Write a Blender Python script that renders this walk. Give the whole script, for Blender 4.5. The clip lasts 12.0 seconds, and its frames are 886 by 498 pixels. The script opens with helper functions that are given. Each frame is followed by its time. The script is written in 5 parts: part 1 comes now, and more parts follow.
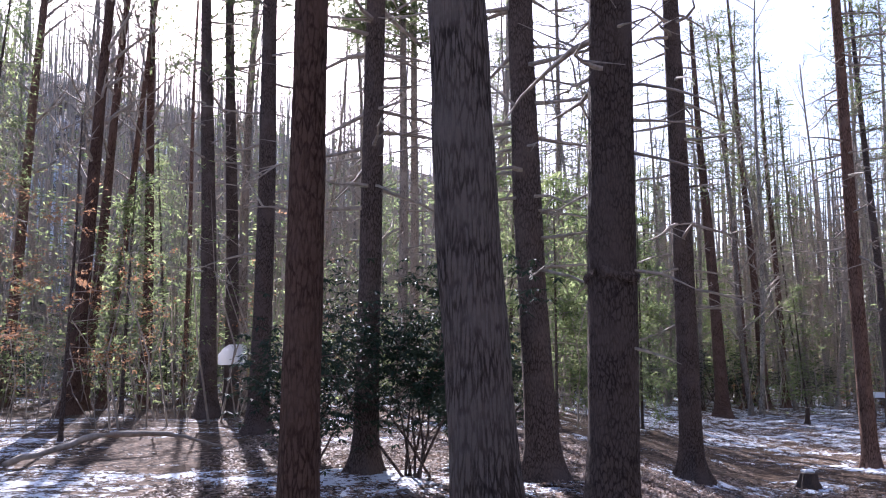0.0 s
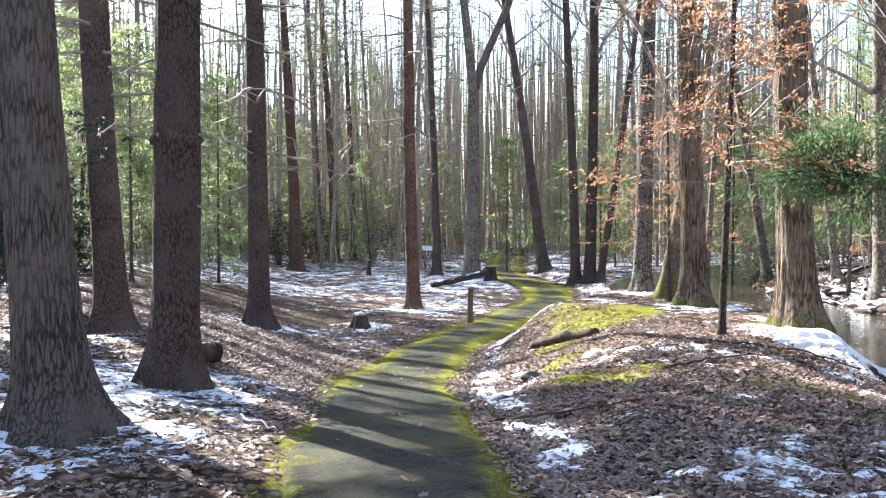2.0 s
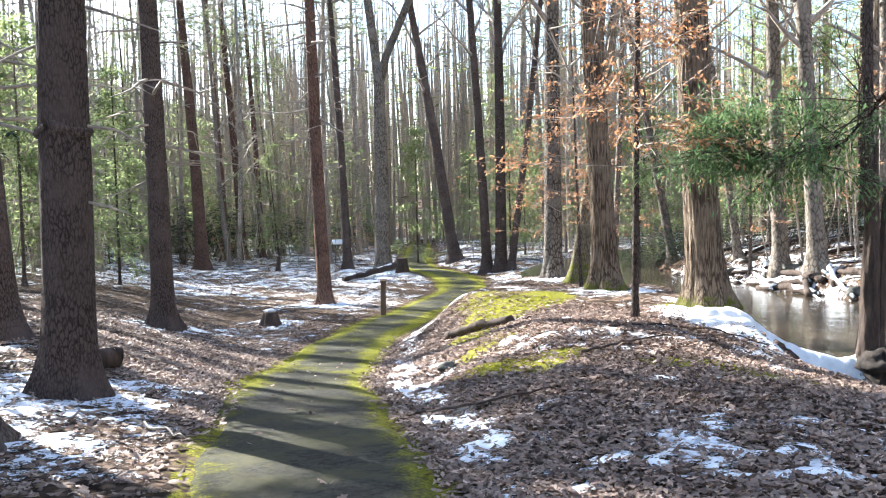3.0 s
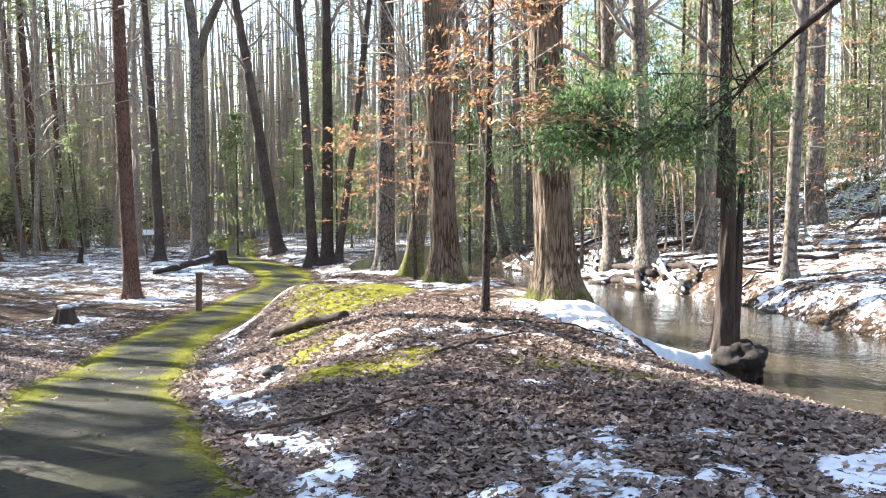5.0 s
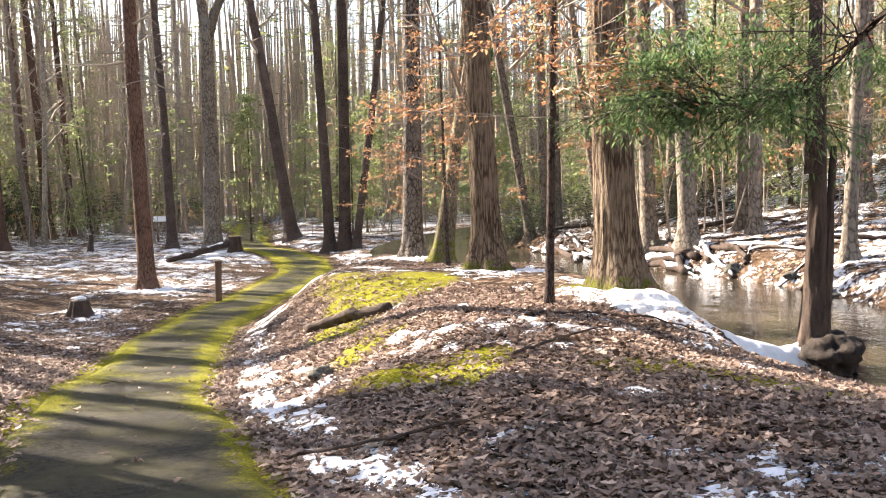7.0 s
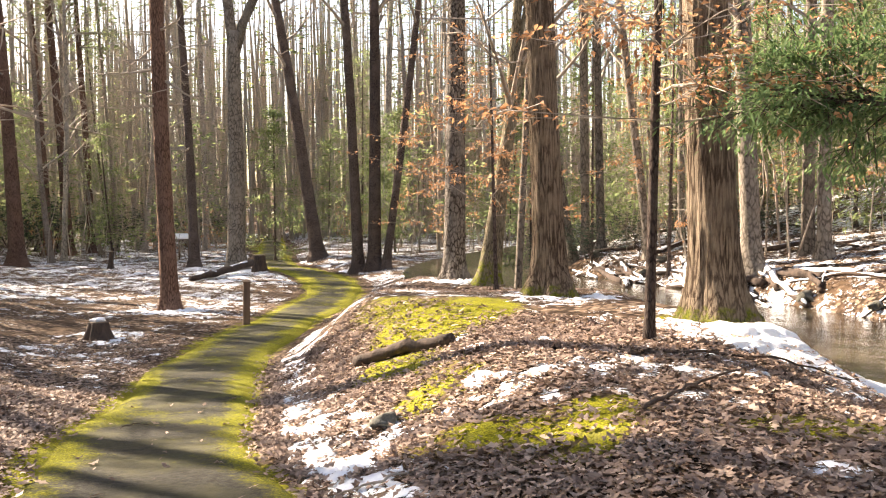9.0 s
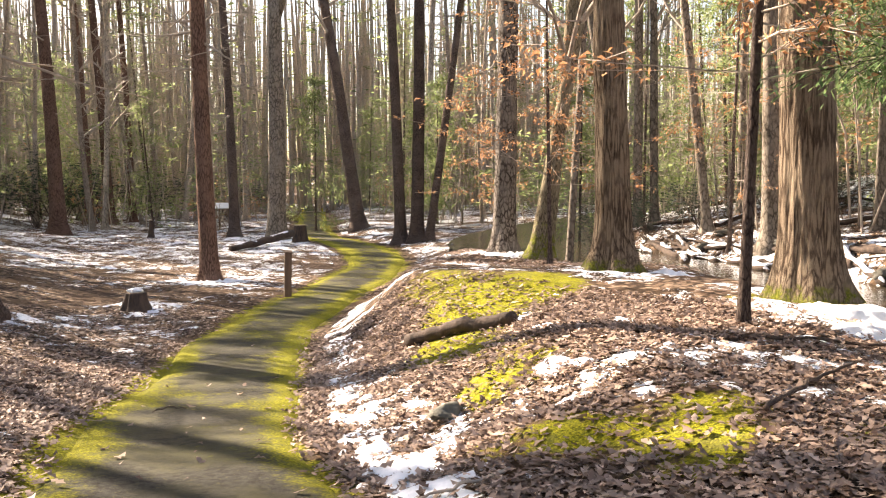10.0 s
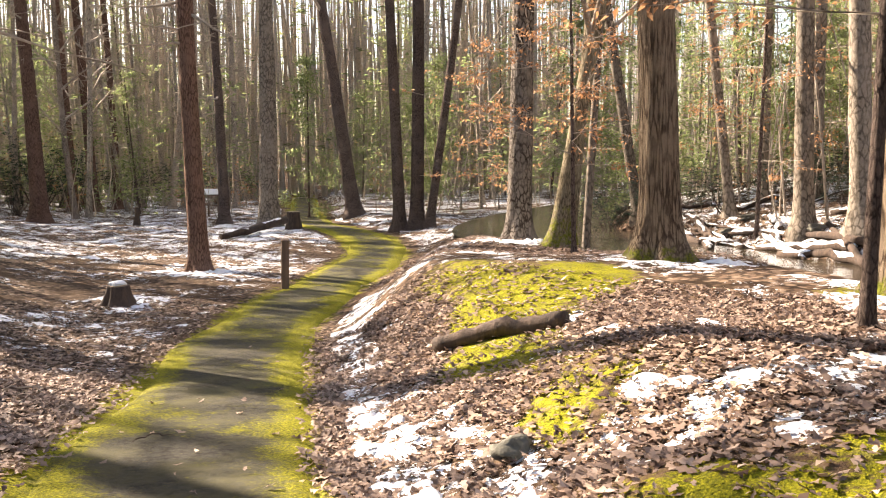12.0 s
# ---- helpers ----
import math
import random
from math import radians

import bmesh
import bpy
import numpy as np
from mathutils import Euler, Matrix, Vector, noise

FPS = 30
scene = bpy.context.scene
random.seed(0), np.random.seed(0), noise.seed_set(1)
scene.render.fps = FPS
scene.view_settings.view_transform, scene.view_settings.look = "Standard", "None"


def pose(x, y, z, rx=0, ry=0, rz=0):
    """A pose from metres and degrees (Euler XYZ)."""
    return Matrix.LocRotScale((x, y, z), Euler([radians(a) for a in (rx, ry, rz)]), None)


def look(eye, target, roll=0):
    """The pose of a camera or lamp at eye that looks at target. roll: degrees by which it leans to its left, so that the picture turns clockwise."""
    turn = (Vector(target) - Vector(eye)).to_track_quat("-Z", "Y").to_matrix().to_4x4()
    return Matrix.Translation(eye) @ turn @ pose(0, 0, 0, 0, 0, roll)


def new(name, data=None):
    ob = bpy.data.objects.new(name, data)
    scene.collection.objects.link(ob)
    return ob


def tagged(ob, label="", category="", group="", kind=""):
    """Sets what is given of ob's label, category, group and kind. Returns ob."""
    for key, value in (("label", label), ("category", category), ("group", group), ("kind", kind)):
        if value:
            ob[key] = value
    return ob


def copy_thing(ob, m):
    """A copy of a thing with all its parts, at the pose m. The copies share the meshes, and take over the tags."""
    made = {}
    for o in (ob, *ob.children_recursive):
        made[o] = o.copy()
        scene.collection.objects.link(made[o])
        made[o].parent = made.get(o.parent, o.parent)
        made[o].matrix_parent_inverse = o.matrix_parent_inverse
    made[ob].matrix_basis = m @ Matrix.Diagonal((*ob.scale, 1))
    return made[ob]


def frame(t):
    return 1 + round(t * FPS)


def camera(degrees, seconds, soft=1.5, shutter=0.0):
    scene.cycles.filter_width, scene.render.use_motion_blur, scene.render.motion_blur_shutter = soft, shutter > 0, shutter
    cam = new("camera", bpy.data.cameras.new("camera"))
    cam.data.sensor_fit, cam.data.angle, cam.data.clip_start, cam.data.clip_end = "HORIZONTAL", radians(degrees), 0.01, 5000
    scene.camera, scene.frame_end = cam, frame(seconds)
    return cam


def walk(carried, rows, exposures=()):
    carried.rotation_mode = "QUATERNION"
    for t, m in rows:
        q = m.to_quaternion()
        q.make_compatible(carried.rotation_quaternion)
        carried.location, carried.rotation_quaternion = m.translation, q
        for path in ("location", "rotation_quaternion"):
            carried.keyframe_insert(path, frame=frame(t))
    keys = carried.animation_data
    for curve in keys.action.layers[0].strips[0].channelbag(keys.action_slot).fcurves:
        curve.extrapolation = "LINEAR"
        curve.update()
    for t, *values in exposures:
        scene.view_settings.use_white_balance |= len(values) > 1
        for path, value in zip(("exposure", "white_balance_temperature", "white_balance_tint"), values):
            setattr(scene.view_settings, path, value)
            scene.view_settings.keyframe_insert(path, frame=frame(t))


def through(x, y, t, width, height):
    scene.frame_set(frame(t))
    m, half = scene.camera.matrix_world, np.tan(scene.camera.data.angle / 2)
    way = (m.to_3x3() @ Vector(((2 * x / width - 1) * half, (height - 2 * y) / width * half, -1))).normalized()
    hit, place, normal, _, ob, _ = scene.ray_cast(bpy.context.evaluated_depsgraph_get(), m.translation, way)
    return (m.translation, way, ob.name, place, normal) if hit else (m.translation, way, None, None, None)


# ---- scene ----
cam = camera(53.2, 12.0, soft=1.1)

PATH = [
    (0, (-0.269, 0.114, 1.707), (-0.241, 2.099, 1.948), -0.21),
    (0.5, (-0.200, -0.153, 1.710), (0.034, 1.831, 1.798), 0.38),
    (1, (-0.223, -0.564, 1.658), (0.291, 1.369, 1.662), 0.33),
    (1.5, (-0.273, -0.800, 1.693), (0.471, 1.055, 1.636), 0.15),
    (2, (-0.257, -0.853, 1.695), (0.654, 0.926, 1.615), -0.02),
    (2.5, (-0.243, -0.736, 1.674), (0.833, 0.944, 1.535), 0.35),
    (3, (-0.141, -0.611, 1.654), (0.944, 1.066, 1.554), -1.63),
    (3.5, (-0.032, -0.439, 1.633), (1.179, 1.150, 1.537), -2.10),
    (3.7, (0.000, -0.317, 1.568), (1.263, 1.231, 1.468), -1.25),
    (5.3, (0.664, 0.760, 1.470), (2.064, 2.183, 1.353), -0.57),
    (5.5, (0.693, 0.826, 1.465), (2.078, 2.265, 1.352), -1.11),
    (6, (0.797, 1.160, 1.473), (2.147, 2.625, 1.299), -0.45),
    (6.5, (0.852, 1.461, 1.475), (2.258, 2.874, 1.314), -0.05),
    (7, (0.905, 1.779, 1.446), (2.289, 3.214, 1.290), -1.14),
    (7.2, (0.973, 1.995, 1.443), (2.364, 3.424, 1.290), -0.67),
    (8.8, (1.386, 3.077, 1.376), (2.733, 4.549, 1.247), -0.53),
    (9, (1.456, 3.207, 1.368), (2.815, 4.670, 1.260), -0.50),
    (9.5, (1.690, 3.610, 1.306), (3.004, 5.112, 1.169), -0.66),
    (10, (1.876, 4.009, 1.293), (3.168, 5.526, 1.123), -0.13),
    (10.5, (2.013, 4.395, 1.280), (3.348, 5.872, 1.083), 0.17),
    (11, (2.180, 4.700, 1.258), (3.490, 6.201, 1.082), -0.37),
    (11.5, (2.339, 5.078, 1.200), (3.666, 6.562, 1.008), -0.27),
    (12, (2.494, 5.359, 1.181), (3.803, 6.858, 0.981), -0.32),
]
walk(cam, [(t, look(eye, target, roll)) for t, eye, target, roll in PATH],
     [(0.0, 1.65, 5500, 26), (0.5, 2.15, 5600, 16), (1.5, 2.35, 5700, 10), (2.5, 2.55, 5700, 10), (3.5, 2.5, 5900, 6), (5.5, 2.45, 5900, 12),
      (6.0, 2.35, 7200, 18), (6.5, 2.35, 6400, 2), (7.0, 2.45, 7000, 16), (7.5, 2.4, 7100, 14), (9.0, 2.4, 7600, 16), (12.0, 2.3, 7700, 18)])

# ---- world and sun ----
SUN_TURN, SUN_HEIGHT = 15.0, 29.0
to_sun = Vector((-math.sin(radians(SUN_TURN)) * math.cos(radians(SUN_HEIGHT)), math.cos(radians(SUN_TURN)) * math.cos(radians(SUN_HEIGHT)),
                 math.sin(radians(SUN_HEIGHT))))
world = bpy.data.worlds.new("sky")
scene.world = world
world.use_nodes = True
sky = world.node_tree.nodes.new("ShaderNodeTexSky")
sky.sky_type, sky.sun_disc = "NISHITA", False
sky.sun_elevation, sky.sun_rotation = radians(SUN_HEIGHT), radians(-SUN_TURN)
sky.air_density, sky.dust_density, sky.ozone_density = 1.0, 1.6, 1.0
world.node_tree.nodes["Background"].inputs[1].default_value = 0.085
world.node_tree.links.new(sky.outputs[0], world.node_tree.nodes["Background"].inputs[0])
sun = new("sun", bpy.data.lights.new("sun", "SUN"))
sun.data.energy, sun.data.angle, sun.data.color = 5.0, radians(0.53), (1.0, 0.93, 0.82)
sun.matrix_world = look(to_sun * 100, (0, 0, 0))

rng = np.random.default_rng(7)


# ---- materials ----
def shader(name):
    m = bpy.data.materials.new(name)
    m.use_nodes = True
    t = m.node_tree
    return m, t, t.nodes["Principled BSDF"], t.nodes["Material Output"]


def node(t, kind, **values):
    n = t.nodes.new("ShaderNode" + kind)
    for key, value in values.items():
        if key in n.inputs:
            n.inputs[key].default_value = value
    return n


def coords(t, scale=(1, 1, 1)):
    a, b = node(t, "TexCoord"), node(t, "Mapping")
    b.inputs["Scale"].default_value = scale
    t.links.new(a.outputs["Object"], b.inputs["Vector"])
    return b.outputs[0]


def noise_of(t, vector, scale, detail=4.0, rough=0.6):
    n = node(t, "TexNoise", Scale=scale, Detail=detail, Roughness=rough)
    t.links.new(vector, n.inputs["Vector"])
    return n.outputs["Fac"]


def ramp(t, value, *stops):
    n = t.nodes.new("ShaderNodeValToRGB")
    while len(n.color_ramp.elements) < len(stops):
        n.color_ramp.elements.new(0.5)
    for e, (at, colour) in zip(n.color_ramp.elements, stops):
        e.position, e.color = at, (*colour, 1) if len(colour) == 3 else colour
    t.links.new(value, n.inputs[0])
    return n.outputs[0]


def blend(t, factor, a, b):
    n = t.nodes.new("ShaderNodeMix")
    n.data_type = "RGBA"
    for slot, value in ((0, factor), (6, a), (7, b)):
        if hasattr(value, "is_output"):
            t.links.new(value, n.inputs[slot])
        else:
            n.inputs[slot].default_value = (*value, 1) if slot else value
    return n.outputs[2]


def maths(t, op, a, b=0.0, clamp=False):
    n = t.nodes.new("ShaderNodeMath")
    n.operation, n.use_clamp = op, clamp
    for slot, value in ((0, a), (1, b)):
        if hasattr(value, "is_output"):
            t.links.new(value, n.inputs[slot])
        else:
            n.inputs[slot].default_value = value
    return n.outputs[0]


def span(t, value, a, b):
    n = node(t, "MapRange")
    n.interpolation_type = "SMOOTHSTEP"
    n.inputs[1].default_value, n.inputs[2].default_value = a, b
    t.links.new(value, n.inputs[0])
    return n.outputs[0]


def bump(t, height, p, strength=0.5, distance=0.02):
    n = node(t, "Bump", Strength=strength, Distance=distance)
    t.links.new(height, n.inputs["Height"])
    t.links.new(n.outputs[0], p.inputs["Normal"])


def grey(v):
    return (v, v, v)


def bark(name, dark, light, coarse=26.0, stretch=0.13, depth=0.025, moss=0.0, patch=None):
    """Bark with furrows that run up the stem; moss: how high it climbs from the ground, in metres."""
    m, t, p, _ = shader(name)
    v = coords(t, (1, 1, stretch))
    wander = node(t, "TexNoise", Scale=6.0, Detail=3.0)
    t.links.new(v, wander.inputs["Vector"])
    bent = t.nodes.new("ShaderNodeMix")
    bent.data_type, bent.inputs[0].default_value = "VECTOR", 0.06
    t.links.new(v, bent.inputs[4])
    t.links.new(wander.outputs["Color"], bent.inputs[5])
    plates = node(t, "TexVoronoi", Scale=coarse * 1.5)
    plates.feature = "DISTANCE_TO_EDGE"
    t.links.new(bent.outputs[1], plates.inputs["Vector"])
    crack = span(t, plates.outputs["Distance"], 0.0, 0.24)
    furrow = maths(t, "MULTIPLY", maths(t, "ADD", maths(t, "MULTIPLY", noise_of(t, v, coarse * 2.4, 6, 0.78), 1.75), -0.2), maths(t, "ADD", maths(t, "MULTIPLY", crack, 0.42), 0.58))
    flake = noise_of(t, coords(t, (1, 1, 0.5)), 70, 3)
    blotch = noise_of(t, coords(t), 1.7, 4)
    c = ramp(t, furrow, (0.26, tuple(0.3 * q for q in dark)), (0.42, dark), (0.64, light))
    c = blend(t, span(t, blotch, 0.42, 0.75), c, patch or tuple(min(1, 1.08 * q) for q in light))
    c = blend(t, maths(t, "MULTIPLY", flake, 0.35), c, dark)
    info = node(t, "ObjectInfo")
    hsv = node(t, "HueSaturation")
    t.links.new(maths(t, "ADD", maths(t, "MULTIPLY", info.outputs["Random"], 0.5), 0.78), hsv.inputs["Value"])
    t.links.new(c, hsv.inputs["Color"])
    c = hsv.outputs[0]
    if moss:
        xyz = node(t, "SeparateXYZ")
        t.links.new(coords(t), xyz.inputs[0])
        up = maths(t, "SUBTRACT", maths(t, "MULTIPLY", noise_of(t, coords(t), 5, 4), 2.2 * moss), xyz.outputs[2])
        green = ramp(t, noise_of(t, coords(t), 40, 3), (0.3, (0.06, 0.075, 0.014)), (0.7, (0.26, 0.27, 0.04)))
        c = blend(t, maths(t, "MULTIPLY", span(t, up, 0.25 * moss, 0.75 * moss), span(t, noise_of(t, coords(t), 9, 4, 0.7), 0.38, 0.58)), c, green)
    t.links.new(c, p.inputs["Base Color"])
    p.inputs["Roughness"].default_value = 0.95
    p.inputs["Specular IOR Level"].default_value = 0.06
    bump(t, maths(t, "ADD", furrow, maths(t, "MULTIPLY", flake, 0.3)), p, 0.9, depth)
    return m


def leafy(name, a, b, through=0.45, rough=0.6, shine=0.15):
    """Leaves and needles: light comes through them."""
    m, t, p, out = shader(name)
    g = node(t, "NewGeometry")
    mid = tuple(0.62 * q + 0.3 * s for q, s in zip(a, b))
    c = ramp(t, g.outputs["Random Per Island"], (0.0, a), (0.35, tuple(1.25 * q for q in mid)), (0.6, mid), (0.85, tuple(0.35 * q + 0.55 * s for q, s in zip(a, b))), (1.0, b))
    t.links.new(c, p.inputs["Base Color"])
    p.inputs["Roughness"].default_value = rough
    p.inputs["Specular IOR Level"].default_value = shine
    tr = node(t, "BsdfTranslucent")
    t.links.new(c, tr.inputs[0])
    mix = node(t, "MixShader")
    mix.inputs[0].default_value = through
    t.links.new(p.outputs[0], mix.inputs[1])
    t.links.new(tr.outputs[0], mix.inputs[2])
    t.links.new(mix.outputs[0], out.inputs[0])
    return m


def litter_colour(t, v):
    """Fallen leaves seen from afar: cells of many browns with dark gaps."""
    cells = node(t, "TexVoronoi", Scale=11.0, Randomness=1.0)
    t.links.new(v, cells.inputs["Vector"])
    xyz = node(t, "SeparateColor")
    t.links.new(cells.outputs["Color"], xyz.inputs[0])
    c = ramp(t, xyz.outputs[0], (0.0, (0.05, 0.031, 0.021)), (0.35, (0.12, 0.077, 0.053)), (0.7, (0.21, 0.145, 0.10)), (1.0, (0.36, 0.265, 0.195)))
    gap = span(t, cells.outputs["Distance"], 0.35, 0.75)
    c = blend(t, gap, c, (0.035, 0.024, 0.017))
    return blend(t, span(t, noise_of(t, v, 0.6, 4), 0.45, 0.7), c, (0.11, 0.07, 0.042)), cells.outputs["Distance"], xyz.outputs[1]


def snow_colour(t, v):
    return ramp(t, noise_of(t, v, 14, 4), (0.3, (0.72, 0.75, 0.80)), (0.7, (0.90, 0.91, 0.93)))


def moss_colour(t, v):
    c = ramp(t, noise_of(t, v, 55, 4), (0.3, (0.045, 0.048, 0.006)), (0.5, (0.19, 0.185, 0.014)), (0.75, (0.44, 0.40, 0.025)))
    return blend(t, span(t, noise_of(t, v, 4, 4), 0.5, 0.75), c, (0.16, 0.15, 0.04))


def ground_material():
    m, t, p, _ = shader("forest_floor")
    v = coords(t)
    c, gap, tip = litter_colour(t, v)
    wide, fine, grit = noise_of(t, v, 3.5, 5, 0.65), noise_of(t, v, 15, 4, 0.7), noise_of(t, v, 90, 2)
    moss = node(t, "Attribute")
    moss.attribute_name = "moss"
    mask = maths(t, "ADD", moss.outputs["Fac"], maths(t, "MULTIPLY", maths(t, "SUBTRACT", wide, 0.5), 1.3))
    mask = maths(t, "ADD", mask, maths(t, "MULTIPLY", maths(t, "SUBTRACT", fine, 0.5), 1.3))
    mask = span(t, mask, 0.4, 0.72)
    c = blend(t, mask, c, moss_colour(t, v))
    snow = node(t, "Attribute")
    snow.attribute_name = "snow"
    cover = maths(t, "ADD", snow.outputs["Fac"], maths(t, "MULTIPLY", maths(t, "SUBTRACT", fine, 0.5), 1.2))
    cover = maths(t, "ADD", cover, maths(t, "MULTIPLY", maths(t, "SUBTRACT", noise_of(t, v, 42, 3, 0.7), 0.5), 0.7))
    cover = maths(t, "ADD", cover, maths(t, "MULTIPLY", maths(t, "SUBTRACT", tip, 0.5), 0.4))
    cover = span(t, cover, 0.5, 0.58)
    c = blend(t, cover, c, snow_colour(t, v))
    t.links.new(c, p.inputs["Base Color"])
    p.inputs["Roughness"].default_value = 0.95
    p.inputs["Specular IOR Level"].default_value = 0.08
    h = maths(t, "ADD", maths(t, "MULTIPLY", tip, 0.8), maths(t, "MULTIPLY", maths(t, "ADD", gap, grit), -0.5))
    h = maths(t, "ADD", maths(t, "MULTIPLY", h, maths(t, "SUBTRACT", 1.0, maths(t, "MULTIPLY", cover, 0.85))), maths(t, "MULTIPLY", cover, 0.9))
    bump(t, h, p, 0.85, 0.035)
    return m


def path_material():
    m, t, p, _ = shader("mossy_asphalt")
    v = coords(t)
    grit, patch = noise_of(t, v, 160, 3, 0.7), noise_of(t, v, 1.3, 5)
    c = ramp(t, grit, (0.3, (0.026, 0.025, 0.021)), (0.55, (0.066, 0.062, 0.052)), (0.75, (0.15, 0.14, 0.115)))
    c = blend(t, span(t, noise_of(t, v, 17, 5, 0.75), 0.42, 0.66), c, (0.028, 0.026, 0.02))
    c = blend(t, span(t, noise_of(t, v, 33, 4, 0.8), 0.56, 0.7), c, (0.12, 0.105, 0.045))
    c = blend(t, span(t, patch, 0.4, 0.7), c, (0.10, 0.093, 0.05))
    moss = node(t, "Attribute")
    moss.attribute_name = "moss"
    ragged = maths(t, "ADD", maths(t, "MULTIPLY", maths(t, "SUBTRACT", noise_of(t, v, 3.2, 6, 0.75), 0.5), 2.0),
                   maths(t, "MULTIPLY", maths(t, "SUBTRACT", noise_of(t, v, 28, 4, 0.7), 0.5), 1.3))
    mask = span(t, maths(t, "ADD", moss.outputs["Fac"], ragged), 0.12, 0.85)
    c = blend(t, mask, c, moss_colour(t, v))
    t.links.new(c, p.inputs["Base Color"])
    p.inputs["Roughness"].default_value = 0.95
    p.inputs["Specular IOR Level"].default_value = 0.1
    bump(t, maths(t, "ADD", grit, maths(t, "MULTIPLY", maths(t, "MULTIPLY", mask, noise_of(t, v, 60, 3)), 2.0)), p, 0.6, 0.012)
    return m


def plain(name, a, b, scale=6.0, rough=0.8, stretch=(1, 1, 1), depth=0.01, metal=0.0):
    m, t, p, _ = shader(name)
    v = coords(t, stretch)
    n = noise_of(t, v, scale, 6, 0.65)
    t.links.new(ramp(t, n, (0.3, a), (0.7, b)), p.inputs["Base Color"])
    p.inputs["Roughness"].default_value, p.inputs["Metallic"].default_value = rough, metal
    bump(t, maths(t, "ADD", n, maths(t, "MULTIPLY", noise_of(t, v, scale * 7, 4), 0.4)), p, 0.6, depth)
    return m


def water_material():
    m, t, p, _ = shader("stream_water")
    v = coords(t, (1.0, 0.45, 1))
    n = noise_of(t, v, 2.6, 4, 0.6)
    t.links.new(ramp(t, noise_of(t, coords(t), 0.8, 4), (0.35, (0.035, 0.029, 0.02)), (0.7, (0.09, 0.072, 0.05))), p.inputs["Base Color"])
    p.inputs["Roughness"].default_value, p.inputs["IOR"].default_value = 0.09, 1.33
    bump(t, maths(t, "ADD", n, maths(t, "MULTIPLY", noise_of(t, v, 11, 3), 0.35)), p, 0.2, 0.07)
    return m


PINE_BARK = bark("pine_bark", (0.062, 0.046, 0.040), (0.165, 0.128, 0.110), 22, 0.32, 0.03)
OAK_BARK = bark("oak_bark", (0.085, 0.060, 0.043), (0.31, 0.243, 0.178), 15, 0.11, 0.06, moss=0.2)
RIDGED_BARK = bark("ridged_bark", (0.085, 0.068, 0.060), (0.29, 0.245, 0.215), 20, 0.14, 0.05)
RED_BARK = bark("reddish_bark", (0.085, 0.050, 0.038), (0.20, 0.128, 0.098), 16, 0.25, 0.03)
SMOOTH_BARK = bark("smooth_grey_bark", (0.105, 0.088, 0.070), (0.25, 0.215, 0.178), 7, 0.5, 0.008)
MOSSY_BARK = bark("mossy_bark", (0.11, 0.09, 0.06), (0.27, 0.23, 0.16), 20, 0.2, 0.02, moss=0.8)
PATCH_BARK = bark("patchy_bark", (0.07, 0.055, 0.045), (0.27, 0.24, 0.21), 9, 0.5, 0.03)
# Barks for the background wood: sunlight on the trunks is put into the lighter colour.
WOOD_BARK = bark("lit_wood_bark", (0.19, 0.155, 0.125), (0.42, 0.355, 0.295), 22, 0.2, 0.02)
LIT_GREY_BARK = bark("lit_grey_bark", (0.17, 0.15, 0.125), (0.36, 0.32, 0.27), 9, 0.4, 0.012)
# Twig colour is raised to stand in for bright haze in the far wood.
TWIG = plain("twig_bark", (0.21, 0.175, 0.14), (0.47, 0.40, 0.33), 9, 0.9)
ROTTEN = plain("rotten_wood", (0.026, 0.018, 0.014), (0.105, 0.07, 0.05), 14, 0.95, (1, 1, 0.25), 0.03)
EARTH = plain("dark_earth", (0.012, 0.009, 0.007), (0.055, 0.04, 0.03), 16, 0.95, depth=0.05)
CUT_WOOD = plain("weathered_cut_wood", (0.20, 0.15, 0.10), (0.42, 0.33, 0.23), 18, 0.85)
SNOW = plain("snow", (0.74, 0.77, 0.81), (0.92, 0.93, 0.94), 12, 0.7, depth=0.02)
ROCK = plain("mossy_rock", (0.05, 0.05, 0.038), (0.17, 0.16, 0.13), 6, 0.9, depth=0.03)
MOSS = plain("moss", (0.07, 0.08, 0.012), (0.30, 0.29, 0.05), 38, 0.95, depth=0.02)
POST_WOOD = plain("brown_post_wood", (0.10, 0.062, 0.04), (0.19, 0.125, 0.085), 8, 0.85, (1, 1, 0.1))
WHITE_PAINT = leafy("white_plastic", (0.80, 0.80, 0.80), (0.82, 0.82, 0.82), 0.7, 0.4)
PANEL_FACE = plain("pale_sign_panel", (0.62, 0.66, 0.70), (0.80, 0.82, 0.84), 7, 0.3, depth=0.001)
NEEDLES = leafy("pine_needles", (0.09, 0.12, 0.055), (0.28, 0.30, 0.14), 0.65)
HEMLOCK = leafy("hemlock_needles", (0.12, 0.17, 0.07), (0.42, 0.46, 0.21), 0.75)
RHODO = leafy("rhododendron_leaves", (0.022, 0.038, 0.026), (0.06, 0.085, 0.05), 0.1, 0.65, 0.06)
BEECH_LEAF = leafy("dry_beech_leaves", (0.33, 0.15, 0.07), (0.66, 0.42, 0.24), 0.5, 0.6)
# Hemlock green darkened: the shade on the hanging bough is in its colour.
DARK_BOUGH = leafy("shaded_hemlock_needles", (0.06, 0.12, 0.05), (0.25, 0.34, 0.14), 0.5)
DRY_LEAF = leafy("fallen_oak_leaves", (0.075, 0.044, 0.034), (0.62, 0.465, 0.365), 0.15, 0.6)
